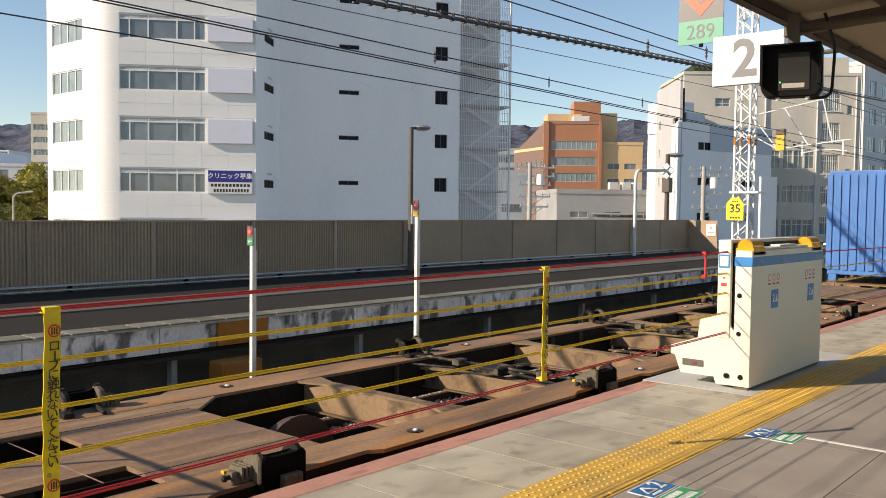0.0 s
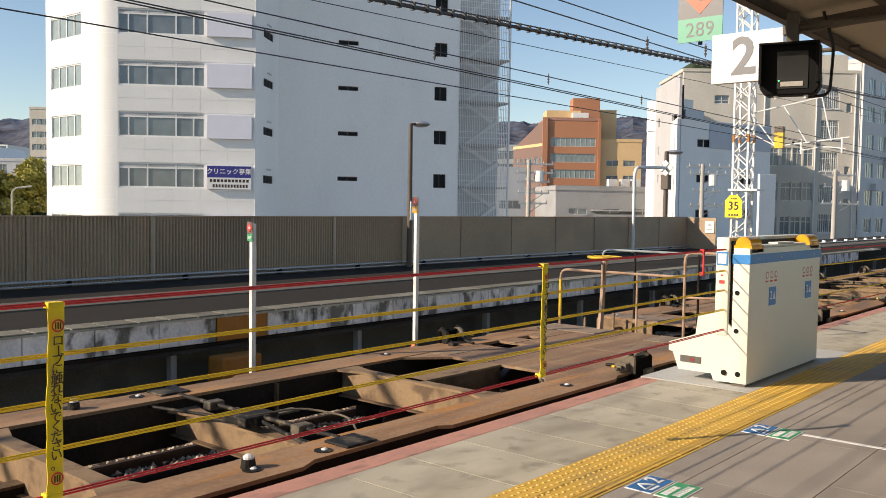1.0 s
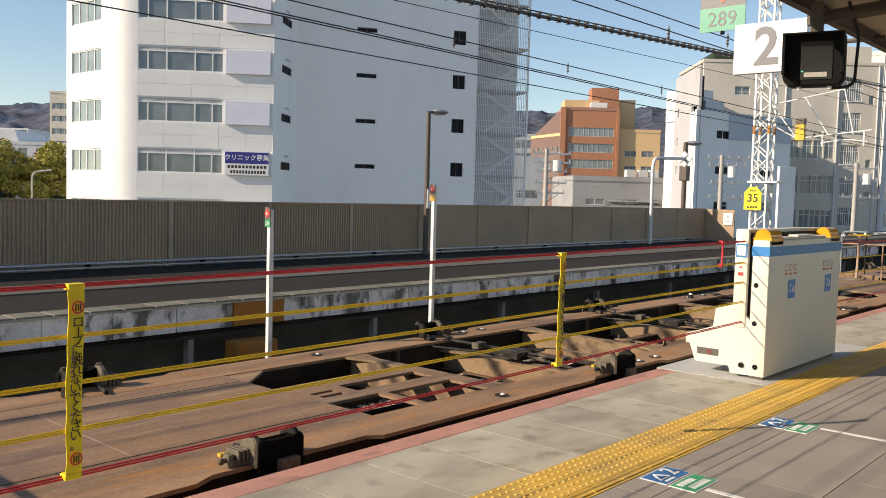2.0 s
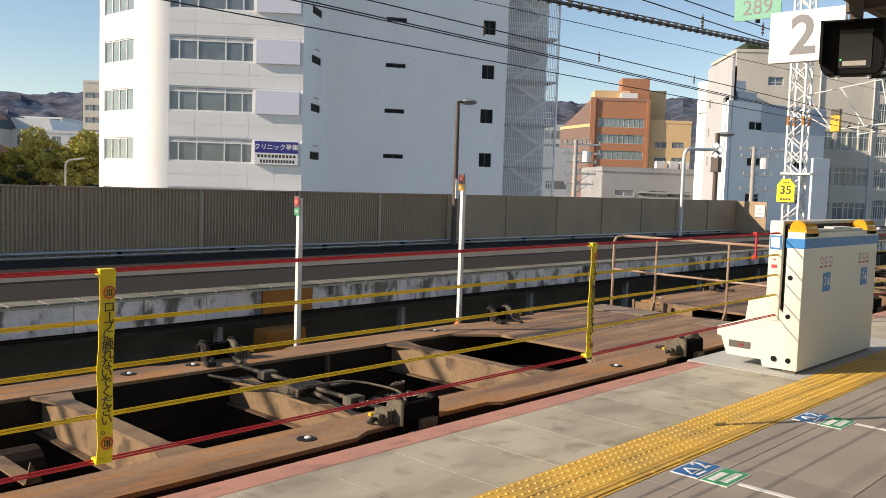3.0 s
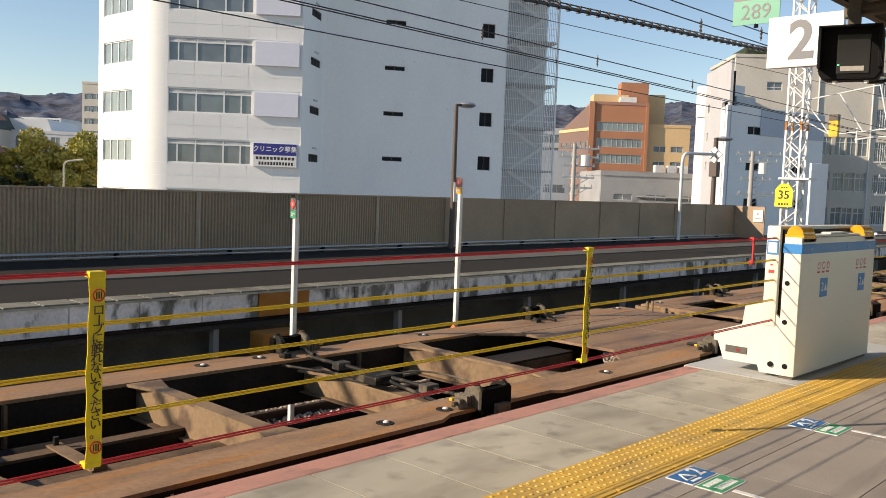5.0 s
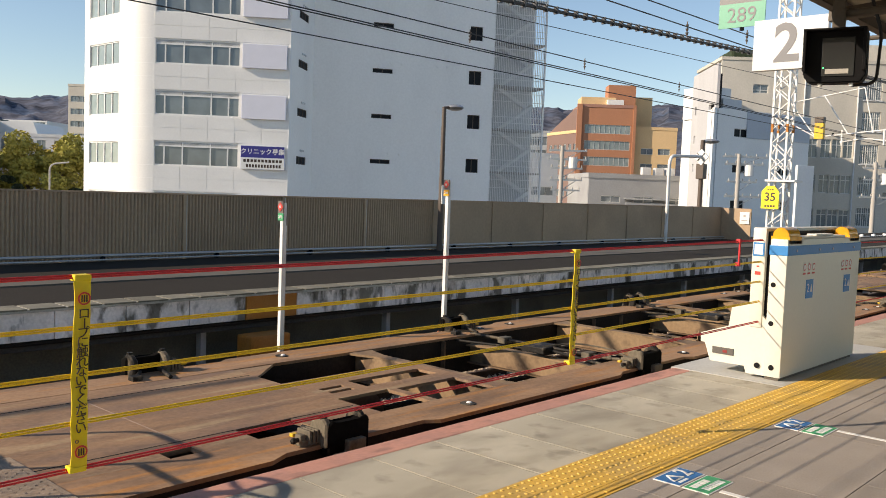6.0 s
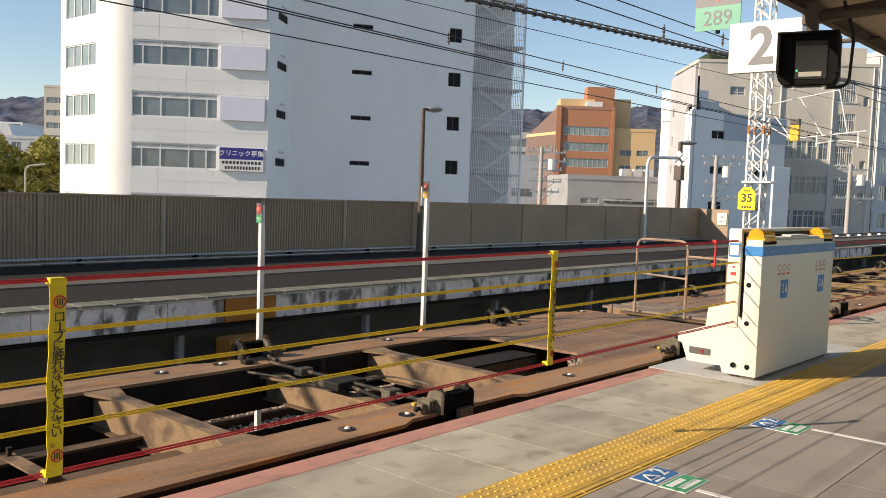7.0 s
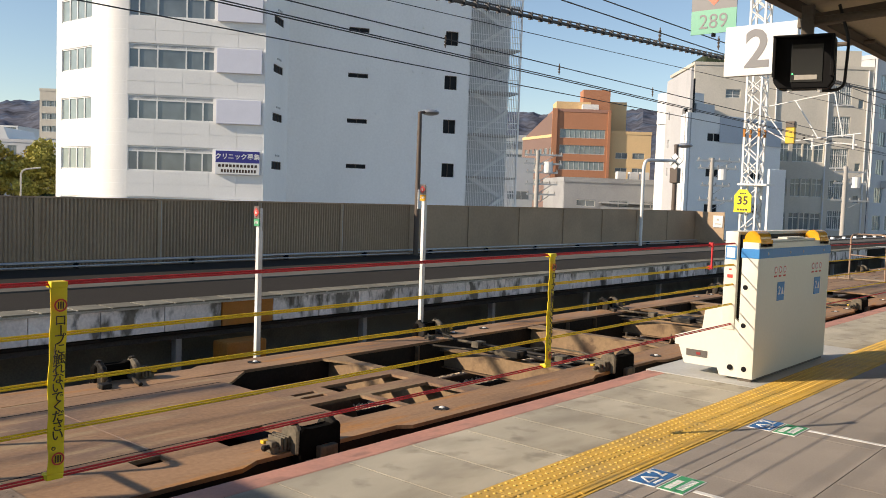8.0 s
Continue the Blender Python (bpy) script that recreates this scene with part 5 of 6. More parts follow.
    # lock cross members and linkage
    for lk in locks:
        for s in (-1, 1):
            if lk in folded:
                fl = part("folded_lock", box(B(), -lk - 0.14, -lk + 0.14, s * 1.02, s * 1.26, -0.03, 0.02, 0.01), "lock", w)
                part("stub", rod(B(), (-lk - 0.85, s * 1.12, 0.0), (-lk - 0.85, s * 1.12, 0.06), 0.05, 12, 0.042), "lock", fl)
                part("cap", ball(B(), (-lk - 0.85, s * 1.12, 0.066), 0.036, 10, 0.7), "white", fl)
            else:
                lock_stand(w, -lk, s)
        if bay0 < lk < bay1:
            lm = cross_beam(w, lk, -0.10, 0.2, 0.14, "lock_beam")
            bm = B()
            rod(bm, (-lk + 0.02, -1.0, 0.0), (-lk + 0.02, 1.0, 0.0), 0.018, 8)
            rod(bm, (-lk - 0.2, -0.95, -0.03), (-lk + 0.1, 0.3, -0.02), 0.016, 8)
            rod(bm, (-lk - 0.3, 0.95, -0.04), (-lk - 0.02, -0.2, -0.03), 0.014, 8)
            part("lock_linkage", bm, "lock", lm)
            part("linkage_box", box(B(), -lk - 0.16, -lk + 0.16, -0.16, 0.14, -0.05, 0.02, 0.012), "lock", lm)
            for y in (-0.6, 0.5):
                part("linkage_guide", box(B(), -lk - 0.05, -lk + 0.09, y - 0.05, y + 0.05, -0.04, 0.03, 0.01), "lock_lit_dust", lm)
            part("linkage_tongue", box(B(), -lk + 0.1, -lk + 0.42, -0.1, 0.0, -0.03, -0.01, 0.006), "lock_lit_dust", lm)
            bm = B()
            pipe(bm, round_path([(-lk - 0.1, -0.1, 0.02), (-lk + 0.35, -0.2, 0.03), (-lk + 0.5, -0.6, 0.0), (-lk + 0.25, -0.95, -0.02)], 0.15), 0.009, 6)
            part("linkage_cable", bm, "lock_lit_dust", lm)
    # corner lock sockets on the sills: a dished pocket ring with a worn knob
    bm = B()
    rod(bm, (0, 0, 0.0), (0, 0, 0.005), 0.062, 16)
    sk = part("lock_socket", bm, "lock", w, at=pose(-sockets[0], -1.17, 0.002))
    kb = part("socket_knob", ball(B(), (0.012, 0, 0.006), 0.024, 10, 0.5), "white", sk)
    for o in sockets:
        for y in (-1.17, 1.17):
            if (o, y) != (sockets[0], -1.17):
                s2 = again(sk, "lock_socket", pose(-o, y, 0.002), w)
                again(kb, "socket_knob", Matrix(), s2)
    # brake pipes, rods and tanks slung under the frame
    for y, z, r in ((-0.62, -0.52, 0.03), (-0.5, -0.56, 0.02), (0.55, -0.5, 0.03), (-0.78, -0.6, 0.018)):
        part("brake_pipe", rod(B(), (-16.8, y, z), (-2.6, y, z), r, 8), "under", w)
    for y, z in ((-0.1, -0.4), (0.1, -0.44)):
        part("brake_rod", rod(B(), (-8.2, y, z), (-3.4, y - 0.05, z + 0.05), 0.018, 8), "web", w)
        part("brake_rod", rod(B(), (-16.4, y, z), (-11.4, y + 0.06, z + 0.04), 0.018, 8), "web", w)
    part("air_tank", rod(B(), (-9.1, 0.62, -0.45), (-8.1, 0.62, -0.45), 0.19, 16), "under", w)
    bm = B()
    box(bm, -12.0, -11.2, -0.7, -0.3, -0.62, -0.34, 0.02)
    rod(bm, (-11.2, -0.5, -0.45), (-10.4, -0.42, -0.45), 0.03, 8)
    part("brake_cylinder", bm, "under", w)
    bh = part("brake_hanger", box(prism(B(), [(-0.04, -0.5), (0.04, -0.5), (0.04, -0.14), (-0.04, -0.14)], -0.72, -0.66, "y"), -0.03, 0.03, -0.75, -0.3, -0.48, -0.44), "frame", w, at=pose(-5.35, 0, 0))
    for x in (6.9, 8.3, 11.3, 12.6, 14.6):
        again(bh, "brake_hanger", pose(-x, 0, 0), w)
    for x in (-2.95, -(LEN - 2.95)):
        WHEELSETS.extend(bogie(w, x))
    end_set(w, 0.0, 1, front)
    end_set(w, -LEN, -1, rear)
    if laden is not None:
        container(w, laden)
    return w


TRAIN = (
    (wagon("plain", "plain", "rust-brown flat wagon carrying a blue container", laden=-LEN + 0.12), 42.0),
    (wagon("plain", "grey", "empty rust-brown container flat wagon with grey and yellow end rails", "short"), 21.08),
    (wagon("wheel", "plain", "empty rust-brown container flat wagon with leading hand brake", folded=(6.3,)), -0.13),
    (wagon("wide", "pits", "empty rust-brown container flat wagon with a wide end rail", belly=True), -21.05),
    (wagon("plain", "wheel", "empty rust-brown container flat wagon with trailing hand brake", "short"), -41.60),
    (wagon("plain", "wheel", "empty rust-brown container flat wagon with trailing hand brake", "short"), -62.65),
    # container stays out of view; added to shade the deck ahead of it
    (wagon("plain", "pits", "rust-brown flat wagon with an unseen container added to cast shadow", laden=-5.95), -83.6),
)
SPEED = 10.5


def motions():
    for w, x0 in TRAIN:
        walk(w, [(k / 10, pose(x0 + SPEED * k / 10, TRACK_Y, DECK_Z)) for k in range(-1, 82)])
    for ws in WHEELSETS:
        x, y, z = ws.location
        walk(ws, [(k / 30, pose(x, y, z, 0, math.degrees(SPEED * k / 30 / 0.41), 0)) for k in range(-1, 242)])


# ---- city ----
def window_unit(parent, x0, x1, z0, z1, y, panes=1, glass="glass", bar=0.07, transom=0.0, rim="alu"):
    """A window in a facade that faces -y: frame bars and panes, set into the opening at depth y."""
    bm = B()
    step = (x1 - x0) / panes
    bands = [(z0 + bar, z1 - transom - bar / 2), (z1 - transom + bar / 2, z1 - bar)] if transom else [(z0 + bar, z1 - bar)]
    cuts = [(x0 + i * step + bar / 2, x0 + (i + 1) * step - bar / 2, a, b) for i in range(panes) for a, b in bands]
    holed(bm, x0, x1, z0, z1, y - 0.04, y + 0.06, cuts, "y")
    wd = part("window", bm, rim, parent)
    part("pane", box(B(), x0 + 0.01, x1 - 0.01, y + 0.02, y + 0.04, z0 + 0.01, z1 - 0.01), glass, wd)
    return wd


def facade(parent, name, width, z0, z1, holes, material, m, thick=0.3):
    bm = B()
    holed(bm, 0, width, z0, z1, 0, thick, holes, "y")
    ob = part(name, bm, material, parent, at=m)
    # sheet close behind the wall, coloured as unlit room depth
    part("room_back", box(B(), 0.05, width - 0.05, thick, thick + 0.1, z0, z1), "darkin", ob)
    return ob


ZG = GROUND_Z
# white office tower: a rounded corner between two bright faces, a set-back grey face and a louvred stair
tower = thing("office_tower", "white tiled office tower with rounded corner and strip windows", "office building")
FL = 3.6
rows_z = [-1.53 + i * FL for i in range(-1, 6)]
# face B, along its own x
mB = pose(31.75, 53.85, 0, 0, 0, -42.1)
holesB = [(0.1, 6.0, z + 0.55 - 0.0, z + 2.32) for z in rows_z]
fB = facade(tower, "wall", 9.55, ZG, 20.6, holesB, "tile_white", mB)
for z in rows_z:
    wd = window_unit(fB, 0.1, 6.0, z + 0.55, z + 2.32, 0.1, 3, "glass", 0.1, 0.36, rim="white")
    bm = B()
    for xa, xb in ((0.16, 1.98), (2.12, 3.98), (4.12, 5.94)):
        for q in range(4):
            box(bm, xa, xb, 0.075, 0.11, z + 1.99 + q * 0.07, z + 2.04 + q * 0.07)
    part("louvre", bm, "grey_wall", wd)
    for xm in (0.78, 5.25):
        part("mullion", box(B(), xm - 0.045, xm + 0.045, 0.06, 0.13, z + 0.6, z + 1.95), "white", wd)
# tile panels, proud of the wall with open joints
bm = B()
box(bm, 0.012, 1.898, -0.02, 0.0, 0.012, 0.9)
pa = part("panel", bm, "tile_white", fB, at=pose(0, 0, rows_z[0] + 2.33))
for z in rows_z[:-1]:
    for j in range(5):
        for k in (0, 1):
            if (z, j, k) != (rows_z[0], 0, 0):
                again(pa, "panel", pose(j * 1.91, 0, z + 2.33 + k * 0.915))
for i, z in enumerate(rows_z[1:], 1):
    sg = part("blank_sign" if i != 2 else "clinic_sign", box(B(), 6.2, 9.35, -0.28, -0.04, z + 0.5, z + 2.2, 0.02), "sign_white", fB)
    if i == 2:
        part("blue_field", box(B(), 6.24, 9.31, -0.29, -0.28, z + 1.35, z + 2.17), plain("navy", (0.03, 0.03, 0.22), 0.5), sg)
        text_part("クリニック募集", 0.45, "white", sg, pose(7.77, -0.295, z + 1.76, 90), bold=0.006)
        part("white_field", box(B(), 6.24, 9.31, -0.29, -0.28, z + 0.53, z + 1.33), "white", sg)
        for k in range(11):
            part("print_bar", box(B(), 6.42 + k * 0.255, 6.60 + k * 0.255, -0.296, -0.29, z + 1.02, z + 1.22), "ink", sg)
        for k in range(12):
            part("print_bar", box(B(), 6.62 + k * 0.21, 6.76 + k * 0.21, -0.296, -0.29, z + 0.64, z + 0.86), "ink", sg)
# face C
mC = pose(30.5, 62.6, 0, 0, 0, -88.5) @ Matrix.Translation((0.65, 0, 0))
holesC = [(0.8, 5.15, z + 0.55, z + 2.2) for z in rows_z]
fC = facade(tower, "wall", 5.6, ZG, 20.6, holesC, "tile_white", mC)
for z in rows_z:
    window_unit(fC, 0.8, 5.15, z + 0.55, z + 2.2, 0.1, 4, "curtain", 0.09, rim="white")
# rounded corner joins C to B
p0, p1 = mC @ Vector((5.6, 0, 0)), mB @ Vector((0, 0, 0))
bm = B()
a0, a1 = mC.to_3x3() @ Vector((1, 0, 0)), mB.to_3x3() @ Vector((1, 0, 0))
N = 16
arc = []
den = a0.x * a1.y - a0.y * a1.x
tt = ((p1.x - p0.x) * a1.y - (p1.y - p0.y) * a1.x) / den
corner = p0 + a0 * tt
for i in range(N + 1):
    s = i / N
    arc.append(p0 * (1 - s) ** 2 + corner * 2 * s * (1 - s) + p1 * s * s)
back = [p1 + mB.to_3x3() @ Vector((0, 0.4, 0)), p0 + mC.to_3x3() @ Vector((0, 0.4, 0))]
prism(bm, [(p.x, p.y) for p in arc + back], ZG, 20.6)
cw = part("corner_wall", bm, "tile_white", tower, smooth=True)
for z in [rz + q for rz in rows_z for q in (0.55, 2.3, 3.23)]:
    bm = B()
    prism(bm, [(p.x, p.y) for p in [q + (q - back[0]).normalized() * 0.004 for q in arc] + back], z, z + 0.02)
    part("joint", bm, "shade_wall", cw)
# return wall and set-back face E
mR = pose(38.83, 47.42, 0, 0, 0, 35.5)
holesR = [(2.0, 4.5, z + 1.05, z + 1.65) for z in rows_z]
fR = facade(tower, "wall", 6.05, ZG, 20.6, holesR, "shade_wall", mR)
for z in rows_z:
    window_unit(fR, 2.0, 4.5, z + 1.05, z + 1.65, 0.1, 3, "glass_dark", 0.05, rim="lamp_brown")
    for k in range(3):
        part("vent_cap", rod(B(), (2.9 + k * 0.4, -0.08, z + 2.1), (2.9 + k * 0.4, 0.0, z + 2.1), 0.08, 8), "grey_wall", fR)
mE = pose(43.75, 50.93, 0, 0, 0, -30.5)
rows_e = [-0.35 + i * 3.64 for i in range(-1, 6)]
holesE = []
for z in rows_e:
    holesE += [(4.75, 6.4, z + 0.25, z + 0.6), (12.9, 14.0, z - 0.15, z + 1.0)]
fE = facade(tower, "wall", 14.9, ZG, 20.6, holesE, "shade_wall", mE)
for z in rows_e:
    window_unit(fE, 4.75, 6.4, z + 0.25, z + 0.6, 0.15, 2, "glass_dark", 0.05, rim="lamp_brown")
    window_unit(fE, 12.9, 14.0, z - 0.15, z + 1.0, 0.2, 2, "glass_dark", 0.05, rim="lamp_brown")
    for k in (6.3, 7.2, 10.2, 11.0):
        part("vent_cap", rod(B(), (k, -0.1, z + 1.1), (k, 0.0, z + 1.1), 0.12, 8), "shade_wall", fE)
# body behind the faces
q = [mC @ Vector((0, 0.35, 0)), mC @ Vector((5.6, 0.42, 0)), mB @ Vector((0.2, 0.45, 0)), mB @ Vector((9.4, 0.45, 0)), mR @ Vector((6.0, 0.45, 0)), mE @ Vector((14.8, 0.45, 0)), mE @ Vector((14.8, 16, 0)), mC @ Vector((0, 16, 0))]
bm = B()
prism(bm, [(p.x, p.y) for p in q], ZG, 20.2)
part("core", bm, "shade_wall", tower)
# open stair behind louvres
mS = pose(56.59, 43.37, 0, 0, 0, -30.5)
stair = part("stair_frame", box(box(B(), 4.72, 4.86, 0.0, 0.14, ZG, 20.6), 0.0, 0.14, 0.0, 0.14, ZG, 20.6), "shade_wall", tower, at=mS)
lv = part("louvre", box(B(), 0.0, 0.04, -0.05, 0.0, ZG, 20.6), "shade_wall", stair, at=pose(0.15, 0, 0))
for i in range(1, 30):
    again(lv, "louvre", pose(0.15 + i * 0.157, 0, 0), stair)
for z in rows_e:
    part("landing", box(B(), 0.0, 4.86, 0.3, 2.4, z - 0.1, z + 0.05), "concrete_pole", stair)
    bm = B()
    prism(bm, [(0.9, z + 0.05), (1.2, z + 0.05), (3.9, z + 1.85), (3.9, z + 2.2)], 0.35, 1.1, "y")
    prism(bm, [(3.9, z + 1.85), (3.9, z + 2.2), (1.2, z + 3.75), (0.9, z + 3.6)], 1.5, 2.2, "y")
    part("flight", bm, "white", stair)
    bm = B()
    for zz in (0.5, 1.0, 2.3, 3.0):
        box(bm, 0.0, 4.86, -0.02, 0.02, z + zz, z + zz + 0.05)
    part("rail_bar", bm, "shade_wall", stair)
part("stair_back", box(B(), 0.0, 4.8, 2.6, 2.9, ZG, 20.6), "grey_wall", stair)


def block(name, label, x, y, rz, width, depth, z1, wall, rows, cols, wz=1.5, first=1.0, sill=0.9, ww=None, glass="glass", side=None, floor_h=3.5, skew=None, x_in=0.8):
    """A plain city block: front face with window openings, side wall openings, parapet."""
    t = thing(name, label, "building", pose(x, y, 0, 0, 0, rz), "city buildings")
    hs = []
    for r in range(rows):
        z = first + r * floor_h + sill
        if z + wz > z1:
            break
        pitch = (width - 2 * x_in) / cols
        w = ww or pitch * 0.6
        for c in range(cols):
            xc = x_in + pitch * (c + 0.5)
            hs.append((xc - w / 2, xc + w / 2, z, z + wz))
    f = facade(t, "wall", width, ZG, z1, hs, wall, Matrix())
    for h in hs:
        window_unit(f, *h, 0.15, max(1, round((h[1] - h[0]) / 1.1)), glass, 0.08)
    if skew:
        part("body", prism(B(), [(0.4, 0.42), (width, 0.42), (width, depth), (skew[0] + 0.4, depth), (skew[0] + 0.3, skew[1])], ZG, z1), side or wall, t)
        return t
    part("body", box(B(), 0.0, width, 0.42, depth, ZG, z1 - 0.3), side or wall, t)
    bm = B()
    holed(bm, -0.1, width + 0.1, -0.1, depth + 0.1, z1 - 0.3, z1 + 0.35, [(0.2, width - 0.2, 0.3, depth - 0.2)])
    part("parapet", bm, side or wall, t)
    return t


# orange office with ochre wings
ob = block("orange_office", "orange tiled office block with long strip windows", 158.7, 103.2, -49.3, 12.0, 14, 21.0, "orange_wall", 7, 1, 1.9, -6.5, 0.9, 9.8, "curtain", "brown_wall", 3.45)
bm = B()
box(bm, -0.7, 0.4, -0.5, -0.004, ZG, 21.3)
box(bm, 11.4, 12.0, -0.3, -0.004, ZG, 21.3)
part("pilaster", bm, "orange_wall", ob)
part("roof_room", box(B(), 6.6, 12.6, 5, 10, 20.7, 26.2), "orange_wall", ob)
part("roof_room", box(B(), 0.5, 8.0, 3, 10, 20.7, 23.2), "yellow_wall", ob)
part("roof_plant", box(B(), 6.0, 9.5, 1.5, 3.5, 20.7, 22.6), "white", ob)
oy = block("ochre_block", "ochre apartment block with small windows", 167.4, 94.6, -49.3, 9.0, 12, 16.6, "yellow_wall", 6, 2, 1.3, -6.4, 0.9, 2.6, "glass", "yellow_wall", 3.3)
part("rear_tower", box(B(), -1.5, 4.5, 6, 12, 10, 23.9), "yellow_wall", oy)
lw = block("ochre_wing", "narrow ochre wing with a sloping glazed roof", 166.3, 117.2, -118.0, 15.8, 6, 15.5, "dull_brown", 6, 6, 1.4, -6.4, 0.9, 1.4, "glass", "yellow_wall", 3.4)
bm = B()
prism(bm, [(0, 15.5), (15.7, 15.5), (15.7, 20.6), (12.5, 20.4)], 0.1, 5, "y")
part("sloping_top", bm, "dull_brown", lw)
# low grey building in front
gl = block("grey_store", "low grey rendered building behind the barrier", 101.0, 62.4, -42.0, 15.6, 12, 4.4, "store", 2, 3, 0.9, -4.0, 0.6, 2.6, "glass", "store", 4.2)
part("awning", box(B(), 5.0, 12.5, -1.2, 0.0, 1.3, 1.5), "steel", gl)
part("awning_wall", box(B(), 5.0, 12.5, -1.0, -0.9, -7, 0.9), "store", gl)
for xx in (7.8, 9.6, 11.2):
    part("roof_unit", box(B(), xx, xx + 1.2, 1.0, 2.0, 4.1, 5.8, 0.03), "grey_wall", gl)
# white and grey building on the right of it
wr = block("white_block", "white and grey concrete building with deep balconies", 92.7, 40.8, -18.6, 16.0, 12.2, 12.0, "shade_wall", 5, 2, 1.0, -4.6, 1.2, 2.2, "glass_dark", "white", 4.1, skew=(6.68, 10.27))
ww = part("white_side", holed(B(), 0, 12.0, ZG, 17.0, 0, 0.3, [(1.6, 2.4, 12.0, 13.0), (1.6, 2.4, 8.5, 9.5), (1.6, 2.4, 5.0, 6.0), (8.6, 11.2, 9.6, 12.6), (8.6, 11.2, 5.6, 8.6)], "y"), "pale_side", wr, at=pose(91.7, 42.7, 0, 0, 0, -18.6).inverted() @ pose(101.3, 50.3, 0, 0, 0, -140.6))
# sheet painted dark as the shade within the balcony openings
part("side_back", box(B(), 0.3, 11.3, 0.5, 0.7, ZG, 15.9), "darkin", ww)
part("upper_block", box(B(), 6.8, 10.4, 7.5, 12.0, 11.7, 15.6, 0.05), "white", wr)
part("blue_panel", box(B(), 5.2, 15.9, -0.12, -0.02, 8.9, 11.9), "pale_blue", wr)
part("roof_unit", box(B(), 4.4, 7.5, 3.0, 4.4, 11.9, 13.6, 0.05), "grey_wall", wr)
# long beige hospital-like block
bg = thing("beige_block", "long cream concrete block with barred windows", "building", pose(106.6, 46.8, 0, 0, 0, -50), "city buildings")
holes = [(xc - 0.62, xc + 0.62, z - 1.2, z + 1.2) for z in (-4.5, -0.2, 4.25, 8.75) for xc in (12.0, 13.7, 15.1, 16.5)]
wide = [(18.0, 20.3, z - 1.25, z + 1.2) for z in (-3.9, 0.2, 4.1, 8.2, 12.35, 16.3)]
small = [(4.1, 6.0, 15.5, 16.6), (21.2, 21.9, 6.5, 7.6), (21.2, 21.9, 14.6, 15.8), (21.2, 21.9, 2.4, 3.5)]
fg = facade(bg, "wall", 22.9, ZG, 19.6, holes + wide + small, "beige_wall", Matrix(), 0.4)
for h in holes + small:
    window_unit(fg, *h, 0.2, 2 if h[1] - h[0] > 1 else 1, "glass", 0.09, 0.7 if h[1] - h[0] > 1 else 0.0)
for h in wide:
    wu = window_unit(fg, *h, 0.2, 3, "glass", 0.09, 0.8)
    for k in range(8):
        part("bar", box(B(), h[0] + 0.14 + k * 0.28, h[0] + 0.18 + k * 0.28, 0.08, 0.12, h[2], h[3]), "white", wu)
    part("window_sill", box(B(), h[0] - 0.1, h[1] + 0.1, -0.12, 0.2, h[2] - 0.15, h[2] - 0.002), "grey_wall", wu)
part("body", box(B(), 0.0, 22.9, 0.52, 13.0, ZG, 19.3), "beige_wall", bg)
part("parapet", holed(B(), -0.1, 23.0, -0.1, 13.1, 19.602, 20.0, [(0.25, 22.6, 0.3, 12.7)]), "beige_wall", bg)
part("stair_head", box(B(), 12.0, 22.8, 3.5, 11, 19.3, 22.6, 0.03), "beige_wall", bg)
part("roof_garden", box(B(), 1.5, 7.5, 1.5, 8, 19.3, 21.2, 0.3), "leaf_dark", bg)
for x in (10.6, 17.3, 22.3):
    part("drain_pipe", rod(B(), (x, -0.15, ZG), (x, -0.15, 19.5), 0.11, 8), "grey_wall", bg)
part("wall_lamp", rod(B(), (14.4, -0.3, 10.6), (14.4, -0.1, 10.6), 0.14, 8), "black", bg)
b2 = block("beige_block", "further beige block with air units on its wall", 146.0, 35.5, -7.6, 34.0, 14, 25.3, "grey_wall", 7, 7, 2.4, -6.9, 0.9, 2.9, "curtain", "grey_wall", 4.4)
for k in range(6):
    part("air_unit", box(B(), 4 + k * 4.6, 5.4 + k * 4.6, -0.8, 0.0, 5.2 + (k % 3) * 4.4, 6.3 + (k % 3) * 4.4, 0.05), "grey_wall", b2)
hr = thing("advertising_pylon", "plain pale blue-white pylon standing before the beige block", "pylon", pose(70.0, 22.6, 0, 0, 0, -30))
part("face", box(B(), 0, 1.6, 0, 0.25, ZG, 4.6, 0.03), "shade_wall", hr)
# glass and white blocks glimpsed between tower and orange office
gb2 = block("glass_office", "distant blue-glass office glimpsed between buildings", 184.0, 136.5, -49, 14, 14, 17.9, "alu", 7, 5, 2.2, -6.8, 0.8, 3.6, "glass", "alu", 3.4)
block("pale_house", "distant pale low building", 104.2, 75.2, -25, 5, 8, 7.4, "white", 3, 3, 1.3, -6.5, 0.9, 1.4, "glass", "white", 3.5)
# tan high-rise and low roofs beyond the tree
block("tan_high_rise", "distant tan apartment high-rise", 106.6, 235.6, -48, 12, 12, 26.6, "beige_wall", 11, 5, 1.6, -6, 0.9, 2.4, "glass", "beige_wall", 3.4)
st = block("stone_office", "grey stone building with arched upper windows", 66.5, 189.0, -44, 34, 22, 9.8, "grey_wall", 4, 9, 2.2, -6.5, 1.2, 1.8, "glass", "grey_wall", 4.0)
bm = B()
prism(bm, [(2, 9.8), (12, 9.8), (11, 12.6), (3, 12.6)], 2, 18, "y")
part("attic", bm, "white", st)
